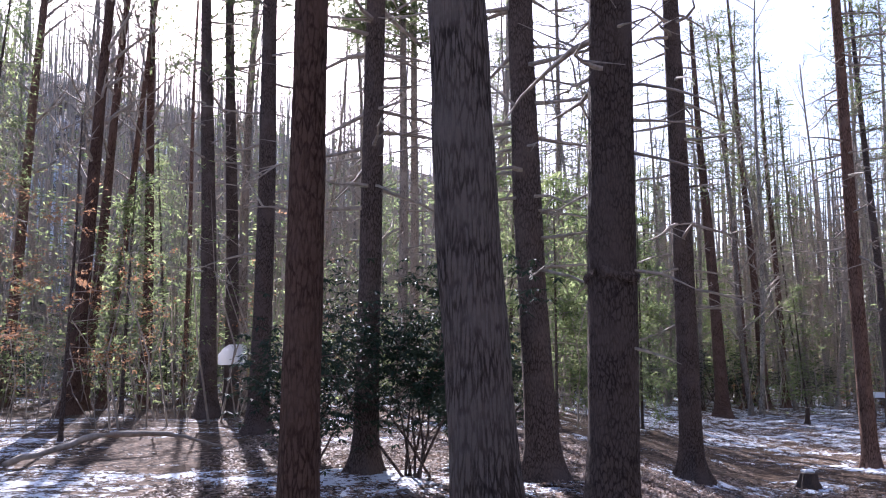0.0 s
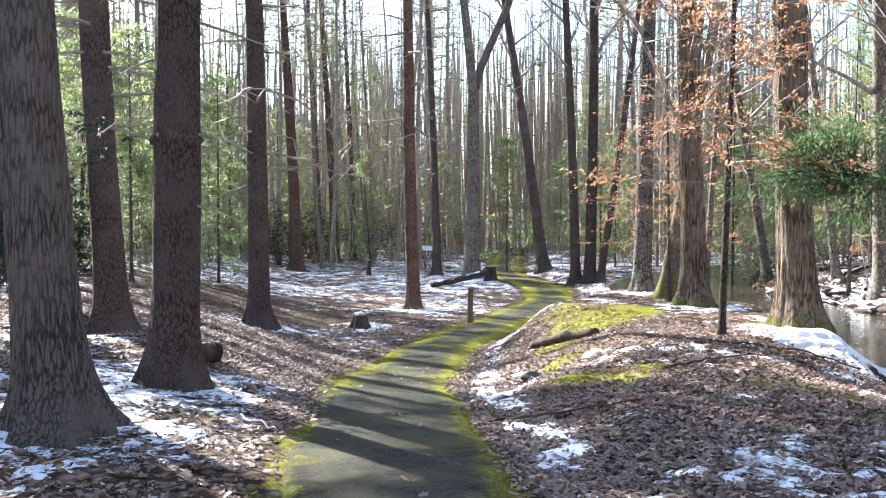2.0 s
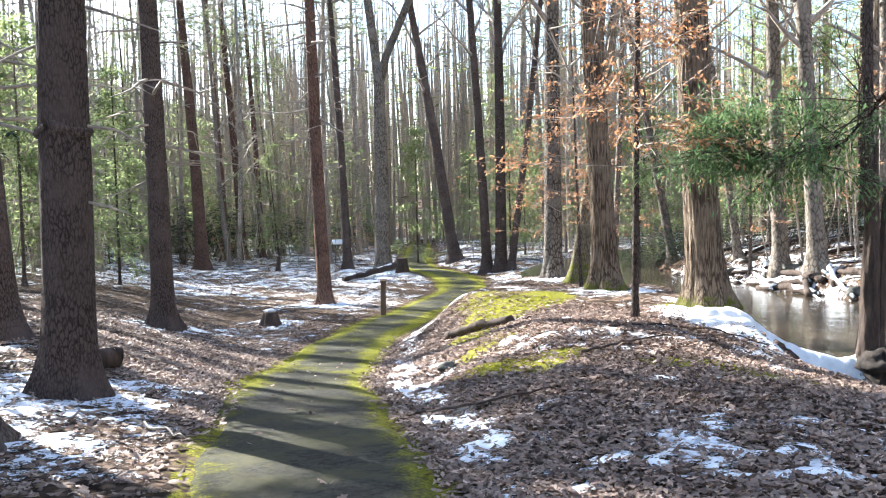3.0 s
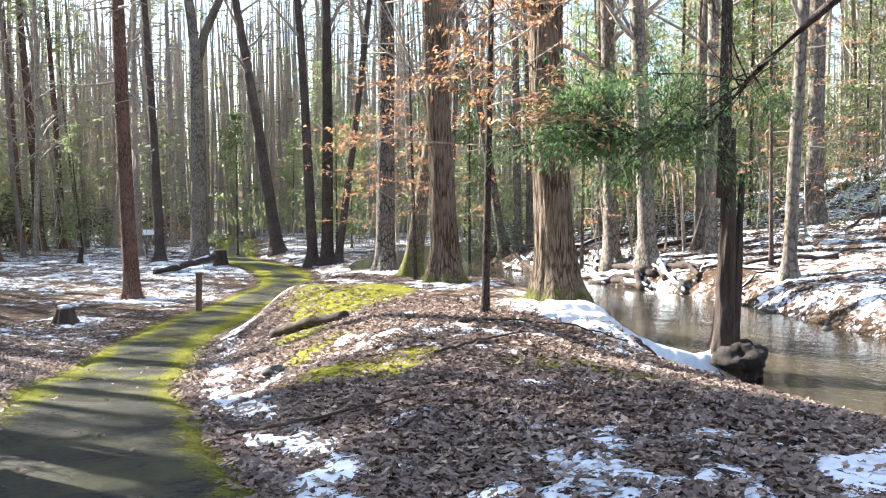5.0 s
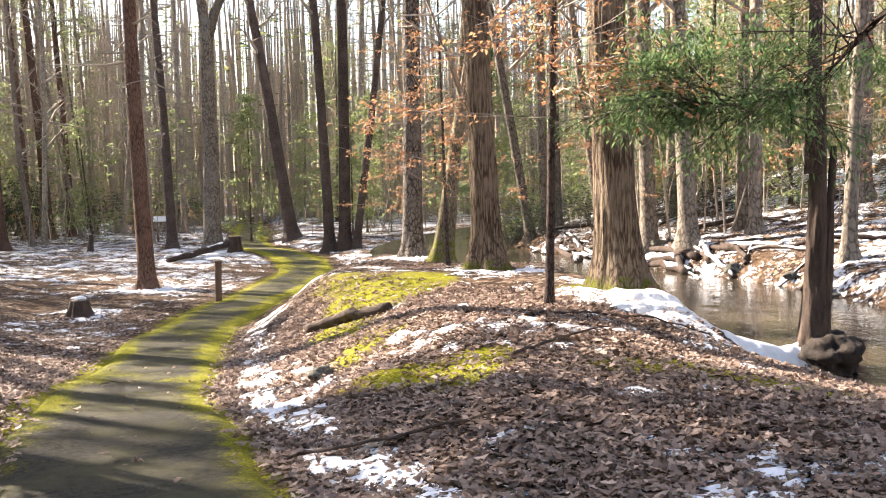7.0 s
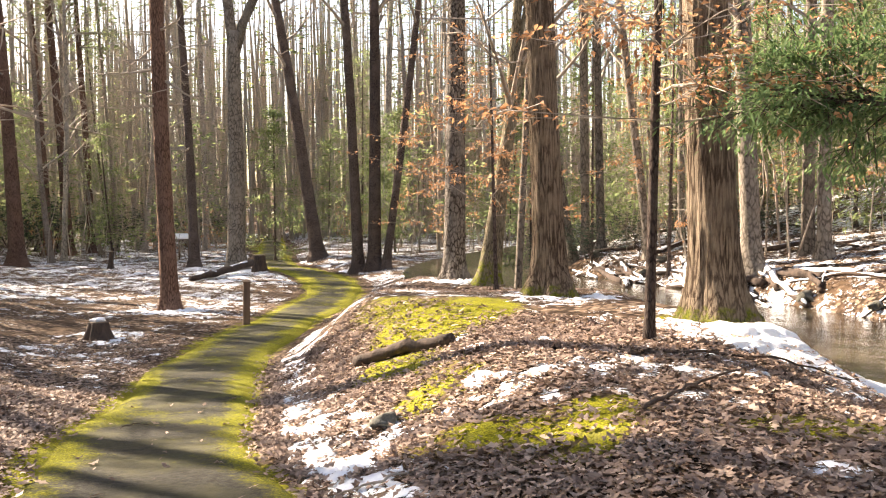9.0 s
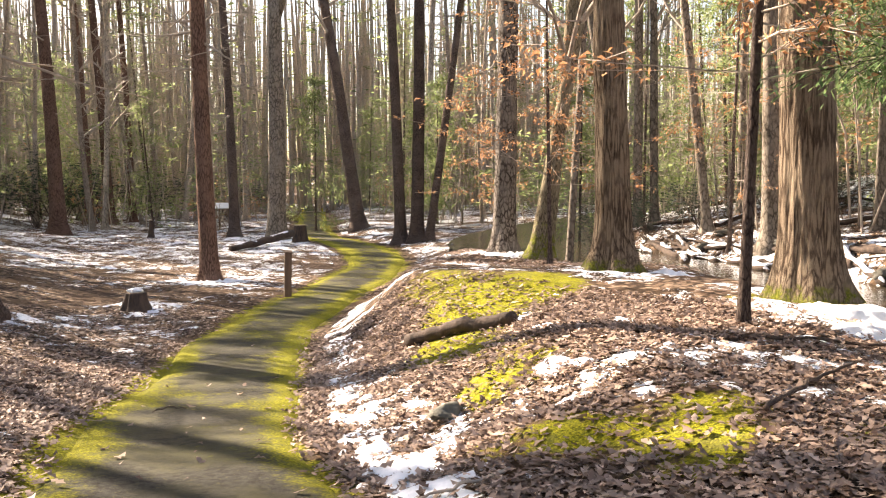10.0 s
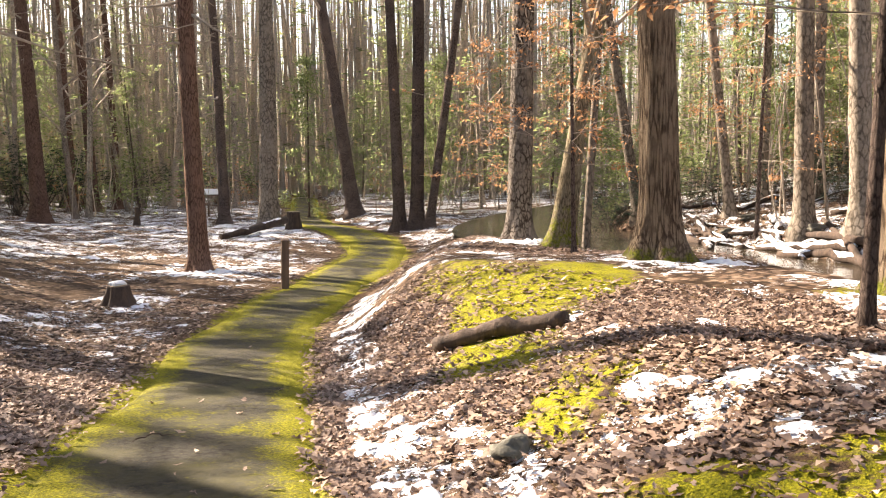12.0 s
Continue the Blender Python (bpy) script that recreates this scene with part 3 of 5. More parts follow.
def trunk_mesh(name, material, tall, r, lean=(0, 0), bend=(0.0, 0.0), sides=14, fine=False, flare=0.8, ridge=0.0, seed=0, lobes=5, taper=0.72):
    pick = random.Random(seed)
    steps = [-0.35, -0.1, 0.03, 0.1, 0.2, 0.32, 0.48, 0.7, 1.0]
    steps = [q for q in steps if q < tall] + ([tall] if tall <= 1.0 else [])
    z = 1.0
    gap = 0.14 if fine else 1.2
    while z < tall:
        z += gap
        if z > 7:
            gap = 1.3
        steps.append(min(z, tall))
    if fine:
        steps = sorted(set(steps + [q * 0.06 for q in range(17) if q * 0.06 < tall]))
    line = stem_line(tall, lean, bend, steps)
    v, phase = [], pick.uniform(0, 6.28)
    off = Vector((pick.uniform(-50, 50), pick.uniform(-50, 50), 0))
    for p, z in zip(line, steps):
        h = max(z, 0.0)
        base = r * (1 - taper * (h / tall) ** 1.1)
        out = flare * r * math.exp(-h / (0.9 * r + 0.08))
        for k in range(sides):
            t = 2 * math.pi * k / sides
            lobe = 1 + 0.55 * math.cos(lobes * t + phase) * math.cos(2 * t + phase * 1.7)
            rr = base + out * lobe
            c, s = math.cos(t), math.sin(t)
            rr *= 1 + 0.07 * noise.noise(Vector((c * 0.8, s * 0.8, z * 0.5)) + off)
            if ridge:
                w = noise.noise(Vector((c * r * 26, s * r * 26, z * 1.3)) + off) + 0.6 * noise.noise(Vector((c * r * 55, s * r * 55, z * 3.0)) + off)
                rr += ridge * w
            v.append((p.x + rr * c, p.y + rr * s, p.z))
    n = len(steps)
    f = [(i * sides + k, i * sides + (k + 1) % sides, (i + 1) * sides + (k + 1) % sides, (i + 1) * sides + k) for i in range(n - 1) for k in range(sides)]
    f.append(tuple((n - 1) * sides + k for k in range(sides)))
    return grid_mesh(name, v, f, material)


def centre(z, lean, bend):
    return stem_line(0, lean, bend, [z])[0]


def limb(shape, start, way, length, r, pick, twigs=4, depth=1, droop=0.0, tips=None, sides=4):
    """A crooked limb with side twigs; its tips are gathered for leaves."""
    pts, p, d = [Vector(start)], Vector(start), Vector(way).normalized()
    n = 4 if depth > 0 else 2
    for _ in range(n):
        d = (d + Vector((pick.gauss(0, 0.16), pick.gauss(0, 0.16), pick.gauss(0, 0.10) - droop))).normalized()
        p = p + d * length / n
        pts.append(p.copy())
    shape.tube(pts, [max(r * (1 - 0.85 * i / n), 0.004) for i in range(n + 1)], sides, cap=False)
    if tips is not None:
        tips.append((pts[-1], d.copy()))
        tips.append((pts[-2], d.copy()))
        if depth == 0:
            tips.append((pts[1], d.copy()))
    if depth > 0:
        for _ in range(twigs):
            i = pick.randint(1, n - 1)
            a = (pts[i + 1] - pts[i]).normalized()
            s = Vector((pick.gauss(0, 1), pick.gauss(0, 1), pick.gauss(0.15, 0.5) - 2 * droop)).normalized()
            limb(shape, pts[i].lerp(pts[i + 1], pick.random()), a * 0.7 + s * 0.8, length * pick.uniform(0.3, 0.55), r * 0.45, pick, max(twigs - 1, 2), depth - 1, droop, tips, 3)


def sprays(shape, tips, pick, per, length, width, spread=0.25):
    for p, d in tips:
        for _ in range(per):
            w = (d * 0.6 + Vector((pick.gauss(0, 0.7), pick.gauss(0, 0.7), pick.gauss(-0.1, 0.35)))).normalized()
            q = p + Vector((pick.gauss(0, spread), pick.gauss(0, spread), pick.gauss(0, spread * 0.5)))
            shape.leaf(q, w, Vector((pick.gauss(0, 0.3), pick.gauss(0, 0.3), 1)).normalized(), length * pick.uniform(0.6, 1.3), width * pick.uniform(0.7, 1.3))


def branches_of(kind, tall, r, lean, bend, seed, low=None, rich=1.0):
    """The limbs of a tree and, for conifers, its needles."""
    pick = random.Random(seed)
    wood, green = Shape(), Shape()
    tips = []
    if kind == "pine":
        z = low or 3.5
        while z < tall - 0.5:
            share = z / tall
            for _ in range(pick.randint(1, 3)):
                t = pick.uniform(0, 6.283)
                live = share > 0.5
                size = (pick.uniform(1.6, 3.0) * (1.35 - share) if live else pick.uniform(0.5, 2.2)) * min(1, tall / 18)
                limb(wood, centre(z, lean, bend), (math.cos(t), math.sin(t), 0.12 if live else -0.08), size, 0.02 + 0.012 * size, pick, 4 if live else 2, 1, 0.02,
                     tips if live else None)
            z += pick.uniform(0.4, 0.85) / (2.0 if rich == 1.5 and share < 0.5 else 1.0)
        sprays(green, tips, pick, max(int(4 * rich), 1), 0.24, 0.06, 0.22)
        leaf = NEEDLES
    elif kind == "hemlock":
        z = low or 0.9
        while z < tall - 0.2:
            share = z / tall
            for _ in range(pick.randint(2, 4)):
                t = pick.uniform(0, 6.283)
                size = (1.25 - share) * pick.uniform(0.9, 1.7) * tall / 8
                limb(wood, centre(z, lean, bend), (math.cos(t), math.sin(t), 0.0), size, 0.009 + 0.007 * size, pick, 4, 1, 0.05, tips, 3)
            z += pick.uniform(0.3, 0.55)
        sprays(green, tips, pick, int(6 * rich), 0.20, 0.05, 0.17)
        leaf = HEMLOCK
    else:
        z = low or tall * 0.35
        while z < tall - 0.5:
            share = z / tall
            t = pick.uniform(0, 6.283)
            size = pick.uniform(1.5, 4.2) * (1.2 - 0.7 * share)
            limb(wood, centre(z, lean, bend), (math.cos(t), math.sin(t), pick.uniform(0.5, 1.4)), size, (0.1 + 0.3 * (1 - share)) * r + 0.012, pick, 5, 2 if share > 0.4 else 1, -0.03)
            z += pick.uniform(0.45, 0.95)
        leaf = None
    return wood, green, leaf


def tree(name, x, y, r, bark_of, kind="hardwood", tall=21.0, lean=(0, 0), bend=(0.0, 0.0), seed=1, fine=False, flare=0.8, ridge=0.0, low=None, rich=1.0,
         label="", group="", lobes=5, sides=None, z=None):
    root = new(name)
    root.location = (x, y, height(x, y) if z is None else z)
    part("trunk", trunk_mesh("trunk", bark_of, tall, r, lean, bend, sides or (56 if fine else 12), fine, flare, ridge, seed, lobes), root)
    wood, green, leaf = branches_of(kind, tall, r, lean, bend, seed + 50, low, rich)
    if wood.f:
        tagged(part("crown", wood.mesh("crown", TWIG), root), kind="stuff")
    if green.f:
        tagged(part("foliage", green.mesh("foliage", leaf, False), root), kind="stuff")
    return tagged(root, label, "tree", group)


def stub(root, x, y, lean, bend, z, turn, length, r, pick):
    """A dead broken branch on a stem."""
    s = Shape()
    a = centre(z, lean, bend)
    w = Vector((math.cos(radians(turn)), math.sin(radians(turn)), -0.15))
    pts = [a + w * (length * q) + Vector((0, 0, pick.uniform(-0.05, 0.05) - 0.12 * q * q)) for q in (0.05, 0.3, 0.6, 0.85, 1.0)]
    s.tube(pts, [r, r * 0.8, r * 0.6, r * 0.4, r * 0.18], 6)
    part("dead_branch", s.mesh("dead_branch", TWIG), root)


dead = random.Random(4)
front = tree("oak_tree", 0.2, 6.82, 0.26, RIDGED_BARK, tall=22, lean=(-0.03, 0.012), bend=(-0.12, 0.05), seed=3, fine=True, flare=0.85, ridge=0.016, low=9,
             label="large tree with furrowed grey-brown bark beside the footpath")
knotted = tree("pine_tree", 1.47, 8.79, 0.25, PINE_BARK, "pine", 24, (0.012, -0.004), (0.03, 0.0), 5, True, 0.65, 0.010, 4.2, 1.5,
               label="dark straight pine trunk with a knotty ring and dead branch stubs")
for turn, z, size in ((-30, 2.75, 0.55), (150, 2.6, 0.16), (-20, 3.9, 0.7), (140, 3.5, 0.5), (-40, 1.95, 0.45), (-10, 4.6, 0.8)):
    stub(knotted, 0, 0, (0.012, -0.004), (0.03, 0), z, turn, 0.25 + size, 0.022, dead)
ring = Shape()
ring.tube([centre(2.62, (0.012, -0.004), (0.03, 0)) + Vector((0.225 * math.cos(a), 0.225 * math.sin(a), 0.03 * math.sin(2 * a))) for a in np.linspace(0, 6.283, 21)],
          [0.05 + 0.02 * math.sin(5 * a) for a in np.linspace(0, 6.283, 21)], 8)
part("knot_ring", ring.mesh("knot_ring", PINE_BARK), knotted)
tree("pine_tree", 1.33, 12.82, 0.225, PINE_BARK, "pine", 24, (-0.03, 0.012), (-0.06, 0.02), 6, True, 0.7, 0.008, 3.0, 1.5, label="dark pine with bare dead lower branches over snow")
tree("pine_tree", 4.96, 18.16, 0.235, PINE_BARK, "pine", 23, (-0.009, 0.004), (0.02, 0), 7, True, 0.8, 0.008, 3.2, 1.5, label="dark slender pine with snow around its foot")
tree("pine_tree", 11.3, 23.7, 0.205, RED_BARK, "pine", 23, (-0.015, 0.013), (-0.03, 0.02), 8, True, 0.6, 0.008, 5, 1.5, label="slim reddish-brown trunk standing in leaves by the path")
tree("pine_tree", -1.47, 8.35, 0.185, RED_BARK, "pine", 22, (0.01, 0), (0.0, 0.0), 9, True, 0.6, 0.008, 6, label="reddish-brown trunk with snow at its foot")
tree("pine_tree", -1.25, 13.61, 0.185, PINE_BARK, "pine", 22, (0.017, -0.002), (0.0, 0.0), 10, True, 0.7, 0.008, 4, 1.5, label="dark trunk rising behind an evergreen shrub")
big = tree("oak_tree", 10.26, 8.26, 0.262, OAK_BARK, tall=24, lean=(-0.03, 0.028), bend=(-0.03, 0.03), seed=12, fine=True, flare=0.6, ridge=0.022, low=8, lobes=6, sides=72,
           label="huge oak with deeply furrowed bark and a mossy foot")
tree("oak_tree", 11.3, 11.52, 0.225, OAK_BARK, tall=23, lean=(-0.024, 0.022), bend=(-0.02, 0.02), seed=13, fine=True, flare=0.85, ridge=0.014, low=8,
     label="oak on a low bank with snow around its roots")
tree("maple_tree", 14.83, 17.25, 0.23, PATCH_BARK, tall=22, lean=(0.012, -0.01), bend=(0.0, 0.0), seed=14, fine=True, flare=0.7, ridge=0.014, low=6.5, lobes=4,
     label="patchy-barked tree with spreading roots on the stream bank")


# a forked grey beech past the stump
def forked_beech(x, y):
    root = new("beech_tree")
    root.location = (x, y, height(x, y))
    part("trunk", trunk_mesh("trunk", SMOOTH_BARK, 9.3, 0.36, (0.012, -0.005), (0.04, -0.02), 20, True, 0.45, 0.0, 15, taper=0.36), root)
    s = Shape()
    a = centre(9.1, (0.012, -0.005), (0.04, -0.02))
    s.tube([a + Vector((0, 0, -0.9)), a + Vector((-0.1, 0.08, 0.6)), a + Vector((-0.4, 0.3, 4)), a + Vector((-0.3, 0.2, 9)), a + Vector((-0.6, 0.5, 15))], [0.2, 0.2, 0.18, 0.13, 0.04], 12)
    part("left_stem", s.mesh("stem", SMOOTH_BARK), root)
    s = Shape()
    s.tube([a + Vector((0, 0, -0.9)), a + Vector((0.3, -0.2, 0.5)), a + Vector((1.3, -0.9, 3.2)), a + Vector((2.2, -1.5, 7)), a + Vector((2.8, -2.0, 13))], [0.18, 0.18, 0.16, 0.12, 0.04], 12)
    part("right_stem", s.mesh("stem", SMOOTH_BARK), root)
    wood, pick = Shape(), random.Random(3)
    for _ in range(26):
        z = pick.uniform(3, 13)
        side = pick.choice((-0.35, 1.9))
        t = pick.uniform(0, 6.28)
        limb(wood, a + Vector((side * min(z / 8, 1), -0.7 * side * min(z / 8, 1), z)), (math.cos(t), math.sin(t), 0.7), pick.uniform(1.5, 3), 0.05, pick, 5, 2)
    tagged(part("crown", wood.mesh("crown", TWIG), root), kind="stuff")
    return tagged(root, "smooth grey beech that forks into two stems", "tree")


forked_beech(19.2, 34.35)


def plain_trees(rows, bark_of, kind, label, **more):
    for i, (x, y, r, lx, ly) in enumerate(rows):
        tree("hardwood_tree" if kind == "hardwood" else "conifer_tree", x, y, r, bark_of, kind, 20 + (i * 7) % 5, (lx, ly), (0.05, 0.04), 30 + i + int(10 * x) % 97, sides=14, label=label, **more)


plain_trees([(-6.84, 26.51, 0.27, -0.024, 0.003), (-6.3, 27.2, 0.22, -0.022, 0.002), (-4.27, 20.85, 0.24, 0.013, -0.001), (18.6, 36.6, 0.2, -0.026, 0.024)], PINE_BARK, "pine",
            "tall dark conifer with bare lower stem")
plain_trees([(-11.51, 28.09, 0.25, 0.062, 0), (-11.83, 29.94, 0.19, 0.074, 0), (-15.58, 32.27, 0.22, 0.057, 0), (-11.69, 31.32, 0.14, 0.1, 0), (-10.32, 31.63, 0.2, -0.008, 0),
             (-9.58, 33.78, 0.1, 0.012, 0)], RED_BARK, "hardwood", "bare brown tree in the open wood")
plain_trees([(23.44, 34.79, 0.29, -0.111, 0.1), (21.0, 28.75, 0.2, -0.032, 0.029), (21.2, 28.1, 0.23, 0.006, -0.006), (21.45, 27.75, 0.15, 0.098, -0.087)], PINE_BARK, "hardwood",
            "slanting bare tree where the path bends", low=8)
plain_trees([(14.33, 15.86, 0.15, 0.12, -0.11), (14.5, 15.7, 0.11, 0.06, -0.05)], MOSSY_BARK, "hardwood", "leaning thin tree with yellow-green moss on its bark", low=3.5)
plain_trees([(19.69, 12.81, 0.22, -0.042, 0.042), (20.94, 11.79, 0.15, -0.005, 0.005), (24.13, 10.54, 0.23, -0.007, 0.007), (21.44, 12.39, 0.15, -0.004, 0.004),
             (23.36, 15.54, 0.15, -0.01, 0.01), (23.64, 19.9, 0.13, -0.02, 0.02), (21.7, 16.82, 0.12, -0.1, 0.09), (23.5, 20.4, 0.14, -0.013, 0.012), (22.2, 19.85, 0.15, -0.13, 0.12),
             (20.1, 14.19, 0.2, -0.024, 0.021), (23.3, 16.87, 0.12, -0.007, 0.006), (17.82, 8.39, 0.13, 0.03, -0.02), (17.6, 17.9, 0.09, 0.03, -0.03)], SMOOTH_BARK, "hardwood",
            "grey bare tree on the snowy far bank", low=5)
plain_trees([(13.61, 42.57, 0.32, -0.034, 0.03), (17.53, 50.35, 0.23, -0.03, 0.027), (18.05, 48.94, 0.24, -0.038, 0.034), (19.83, 50.54, 0.2, -0.024, 0.022)], RED_BARK, "pine",
            "tall straight conifer at the edge of the clearing")


# ---- wood around: built once for each kind, then copied ----
def wood_templates():
    kinds = []
    for i in range(4):
        kinds.append(("pine", 0, lambda n, x, y, i=i: tree(n, x, y, 0.09 + 0.035 * i, (WOOD_BARK, LIT_GREY_BARK)[i % 2], "pine", 20 + i, (0.01 * i - 0.015, 0.012), (0.08, 0.05), 200 + i, sides=9, low=2.5,
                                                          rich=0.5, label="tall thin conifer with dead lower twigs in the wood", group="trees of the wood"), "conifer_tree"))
        kinds.append(("hardwood", 0, lambda n, x, y, i=i: tree(n, x, y, 0.06 + 0.03 * i, (LIT_GREY_BARK, WOOD_BARK)[i % 2], "hardwood", 16 + 2 * i, (0.02 * i - 0.03, 0.015), (0.12, 0.1), 220 + i,
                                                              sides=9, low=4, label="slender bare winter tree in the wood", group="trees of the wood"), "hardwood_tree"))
    for i in range(3):
        kinds.append(("hemlock", 0, lambda n, x, y, i=i: tree(n, x, y, 0.06 + 0.02 * i, PINE_BARK, "hemlock", 7 + 3.5 * i, (0.01, 0.0), (0.03, 0.02), 240 + i, sides=7, rich=0.8,
                                                             label="young hemlock with soft green drooping boughs", group="young hemlocks"), "hemlock_tree"))
    return kinds


def free_place(x, y, taken, gap):
    side, _ = beside(PATH_CURVE, x, y)
    across, _ = beside(STREAM_CURVE, x, y)
    if abs(side) < 3.0 or abs(across) < 3.1:
        return False
    return all((x - a) ** 2 + (y - b) ** 2 > gap * gap for a, b in taken)


def build_wood():
    pick = random.Random(77)
    taken = [(o.location.x, o.location.y) for o in scene.objects if o.parent is None and o.get("category") == "tree"]
    kinds = wood_templates()
    first = {}
    made = 0
    for _ in range(9000):
        if made >= 340:
            break
        ahead = pick.random() < 0.88
        turn = pick.uniform(-112, 40) if ahead else pick.uniform(62, 232)
        reach = pick.uniform(27, 66) if ahead else pick.uniform(10, 40)
        x, y = 2 - reach * math.sin(radians(turn)), 4 + reach * math.cos(radians(turn))
        side, _ = beside(PATH_CURVE, x, y)
        across, _ = beside(STREAM_CURVE, x, y)
        if side < 0 and x - 0.33 * y > -4 and 0.55 * x + 0.83 * y < 43 and ahead:
            continue
        if side > 0 and across < 0 and ahead and reach < 40:
            continue
        if not free_place(x, y, taken, 1.5):
            continue
        if 0 < turn < 30 and reach < 60 and pick.random() < 0.5:
            continue
        chance = pick.random()
        if 0 < turn < 30:
            chance = 0.4 + 0.5 * chance
        sort = "pine" if chance < 0.4 else "hardwood" if chance < 0.8 else "hemlock"
        which = pick.choice([k for k, q in enumerate(kinds) if q[0] == sort])
        grow = pick.uniform(0.8, 1.2)
        if which not in first:
            first[which] = kinds[which][2](kinds[which][3], x, y)
        else:
            copy_thing(first[which], Matrix.Translation((x, y, height(x, y) - 0.05)) @ Matrix.Rotation(pick.gauss(0, 0.05), 4, "X") @ Matrix.Rotation(pick.gauss(0, 0.05), 4, "Y") @ Matrix.Rotation(pick.uniform(0, 6.28), 4, "Z") @ Matrix.Diagonal((grow, grow, grow, 1)))
        taken.append((x, y))
        made += 1


build_wood()
# Added conifers: their dense crowns, above the view, throw shade on the near leaves.
for k, (x, y, tall) in enumerate(((-2.3, 26.8, 22), (-1.2, 27.0, 22.5), (0.1, 26.0, 22), (-0.9, 29.2, 24))):
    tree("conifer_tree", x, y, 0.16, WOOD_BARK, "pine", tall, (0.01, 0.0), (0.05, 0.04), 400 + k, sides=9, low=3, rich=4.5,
         label="tall thin conifer added with a dense green top to shade the foreground", group="trees of the wood")


def build_far_wood():
    """The wood beyond, up the mountain side: stems and twigs past counting."""
    n = 6500
    turn, reach = np.radians(rng.uniform(-125, 65, n)), 60 + 165 * rng.random(n) ** 1.35
    x, y = 2 - reach * np.sin(turn), 4 + reach * np.cos(turn)
    keep = np.abs(beside(STREAM_CURVE, x, y)[0]) > 4
    x, y = x[keep], y[keep]
    z = terrain(x, y)
    n = len(x)
    tall, r = rng.uniform(15, 23, n), rng.uniform(0.09, 0.22, n)
    lean = rng.normal(0, 0.03, (n, 2))
    wood, green = Shape(), Shape()
    for i in range(n):
        b = Vector((x[i], y[i], z[i] - 0.5))
        top = b + Vector((lean[i, 0] * tall[i], lean[i, 1] * tall[i], tall[i]))
        wood.tube([b, b.lerp(top, 0.5), top], [r[i], r[i] * 0.7, 0.02], 4, cap=False)
        ever = rng.random() < 0.34
        for k in range(17):
            h = rng.uniform(0.12, 1.0)
            a = rng.uniform(0, 6.283)
            p = b.lerp(top, h)
            w = Vector((math.cos(a), math.sin(a), 0.1 if ever else rng.uniform(0.3, 1.3)))
            size = rng.uniform(1.2, 3.2) * (1.25 - h)
            s = Vector((-math.sin(a), math.cos(a), 0)) * 0.022
            c = len(wood.v)
            q = p + w * size
            for v in (p + s, p - s, q):
                wood.v.append((v.x, v.y, v.z))
            wood.f.append((c, c + 1, c + 2))
            if ever:
                for m in range(3):
                    green.leaf(p.lerp(q, 0.3 + 0.3 * m) + Vector(rng.normal(0, 0.2, 3)), w, Vector((rng.normal(0, 0.4), rng.normal(0, 0.4), 1)).normalized(), rng.uniform(0.4, 0.9), rng.uniform(0.12, 0.3))
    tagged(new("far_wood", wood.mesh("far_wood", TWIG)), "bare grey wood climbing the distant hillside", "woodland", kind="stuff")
    tagged(new("far_evergreens", green.mesh("far_evergreens", NEEDLES, False)), "dull green needles of the distant evergreens", "woodland", kind="stuff")


build_far_wood()


def build_young_evergreens():
    """Light green boughs of the young evergreens that fill the wood between the trunks, past counting."""
    wood, green = Shape(), Shape()
    p2 = random.Random(57)
    made = 0
    while made < 620:
        turn, reach = radians(p2.uniform(-108, 38)), 30 + 62 * p2.random()
        x, y = 2 - reach * math.sin(turn), 4 + reach * math.cos(turn)
        side, across = float(beside(PATH_CURVE, x, y)[0]), float(beside(STREAM_CURVE, x, y)[0])
        if abs(side) < 3.0 or abs(across) < 3.2 or (side < 0 and x - 0.33 * y > -4 and 0.55 * x + 0.83 * y < 46) or (side > 0 and across < 0 and reach < 40):
            continue
        if across > 0 and p2.random() < 0.15:
            continue
        made += 1
        b, tall = Vector((x, y, height(x, y) - 0.1)), p2.choice((2.5, 3.5, 5.0, 7.0, 10.0)) * p2.uniform(0.8, 1.2)
        wood.tube([b, b + Vector((p2.gauss(0, 0.15), p2.gauss(0, 0.15), tall))], [0.02 + 0.005 * tall, 0.01], 4, cap=False)
        low = p2.uniform(0.05, 0.3)
        for k in range(int(9 + 2.6 * tall)):
            h = low + (1 - low) * p2.random()
            a, size = p2.uniform(0, 6.283), (0.35 + 1.15 * (1 - h)) * p2.uniform(0.7, 1.5)
            w = Vector((math.cos(a), math.sin(a), p2.uniform(-0.25, 0.15)))
            p = b + Vector((0, 0, h * tall))
            for m in range(7):
                q = p + w * size * p2.uniform(0.2, 1.0) + Vector((p2.gauss(0, 0.16), p2.gauss(0, 0.16), p2.gauss(0, 0.09)))
                d = (w + Vector((p2.gauss(0, 0.6), p2.gauss(0, 0.6), p2.gauss(-0.1, 0.25)))).normalized()
                green.leaf(q, d, Vector((p2.gauss(0, 0.4), p2.gauss(0, 0.4), 1)).normalized(), p2.uniform(0.2, 0.42), p2.uniform(0.07, 0.15))
    tagged(new("evergreen_stems", wood.mesh("evergreen_stems", WOOD_BARK)), "thin stems of young evergreens deep in the wood", "undergrowth", kind="stuff")
    tagged(new("evergreen_boughs", green.mesh("evergreen_boughs", HEMLOCK, False)), "light green boughs of young evergreens in the wood", "undergrowth", kind="stuff")


build_young_evergreens()


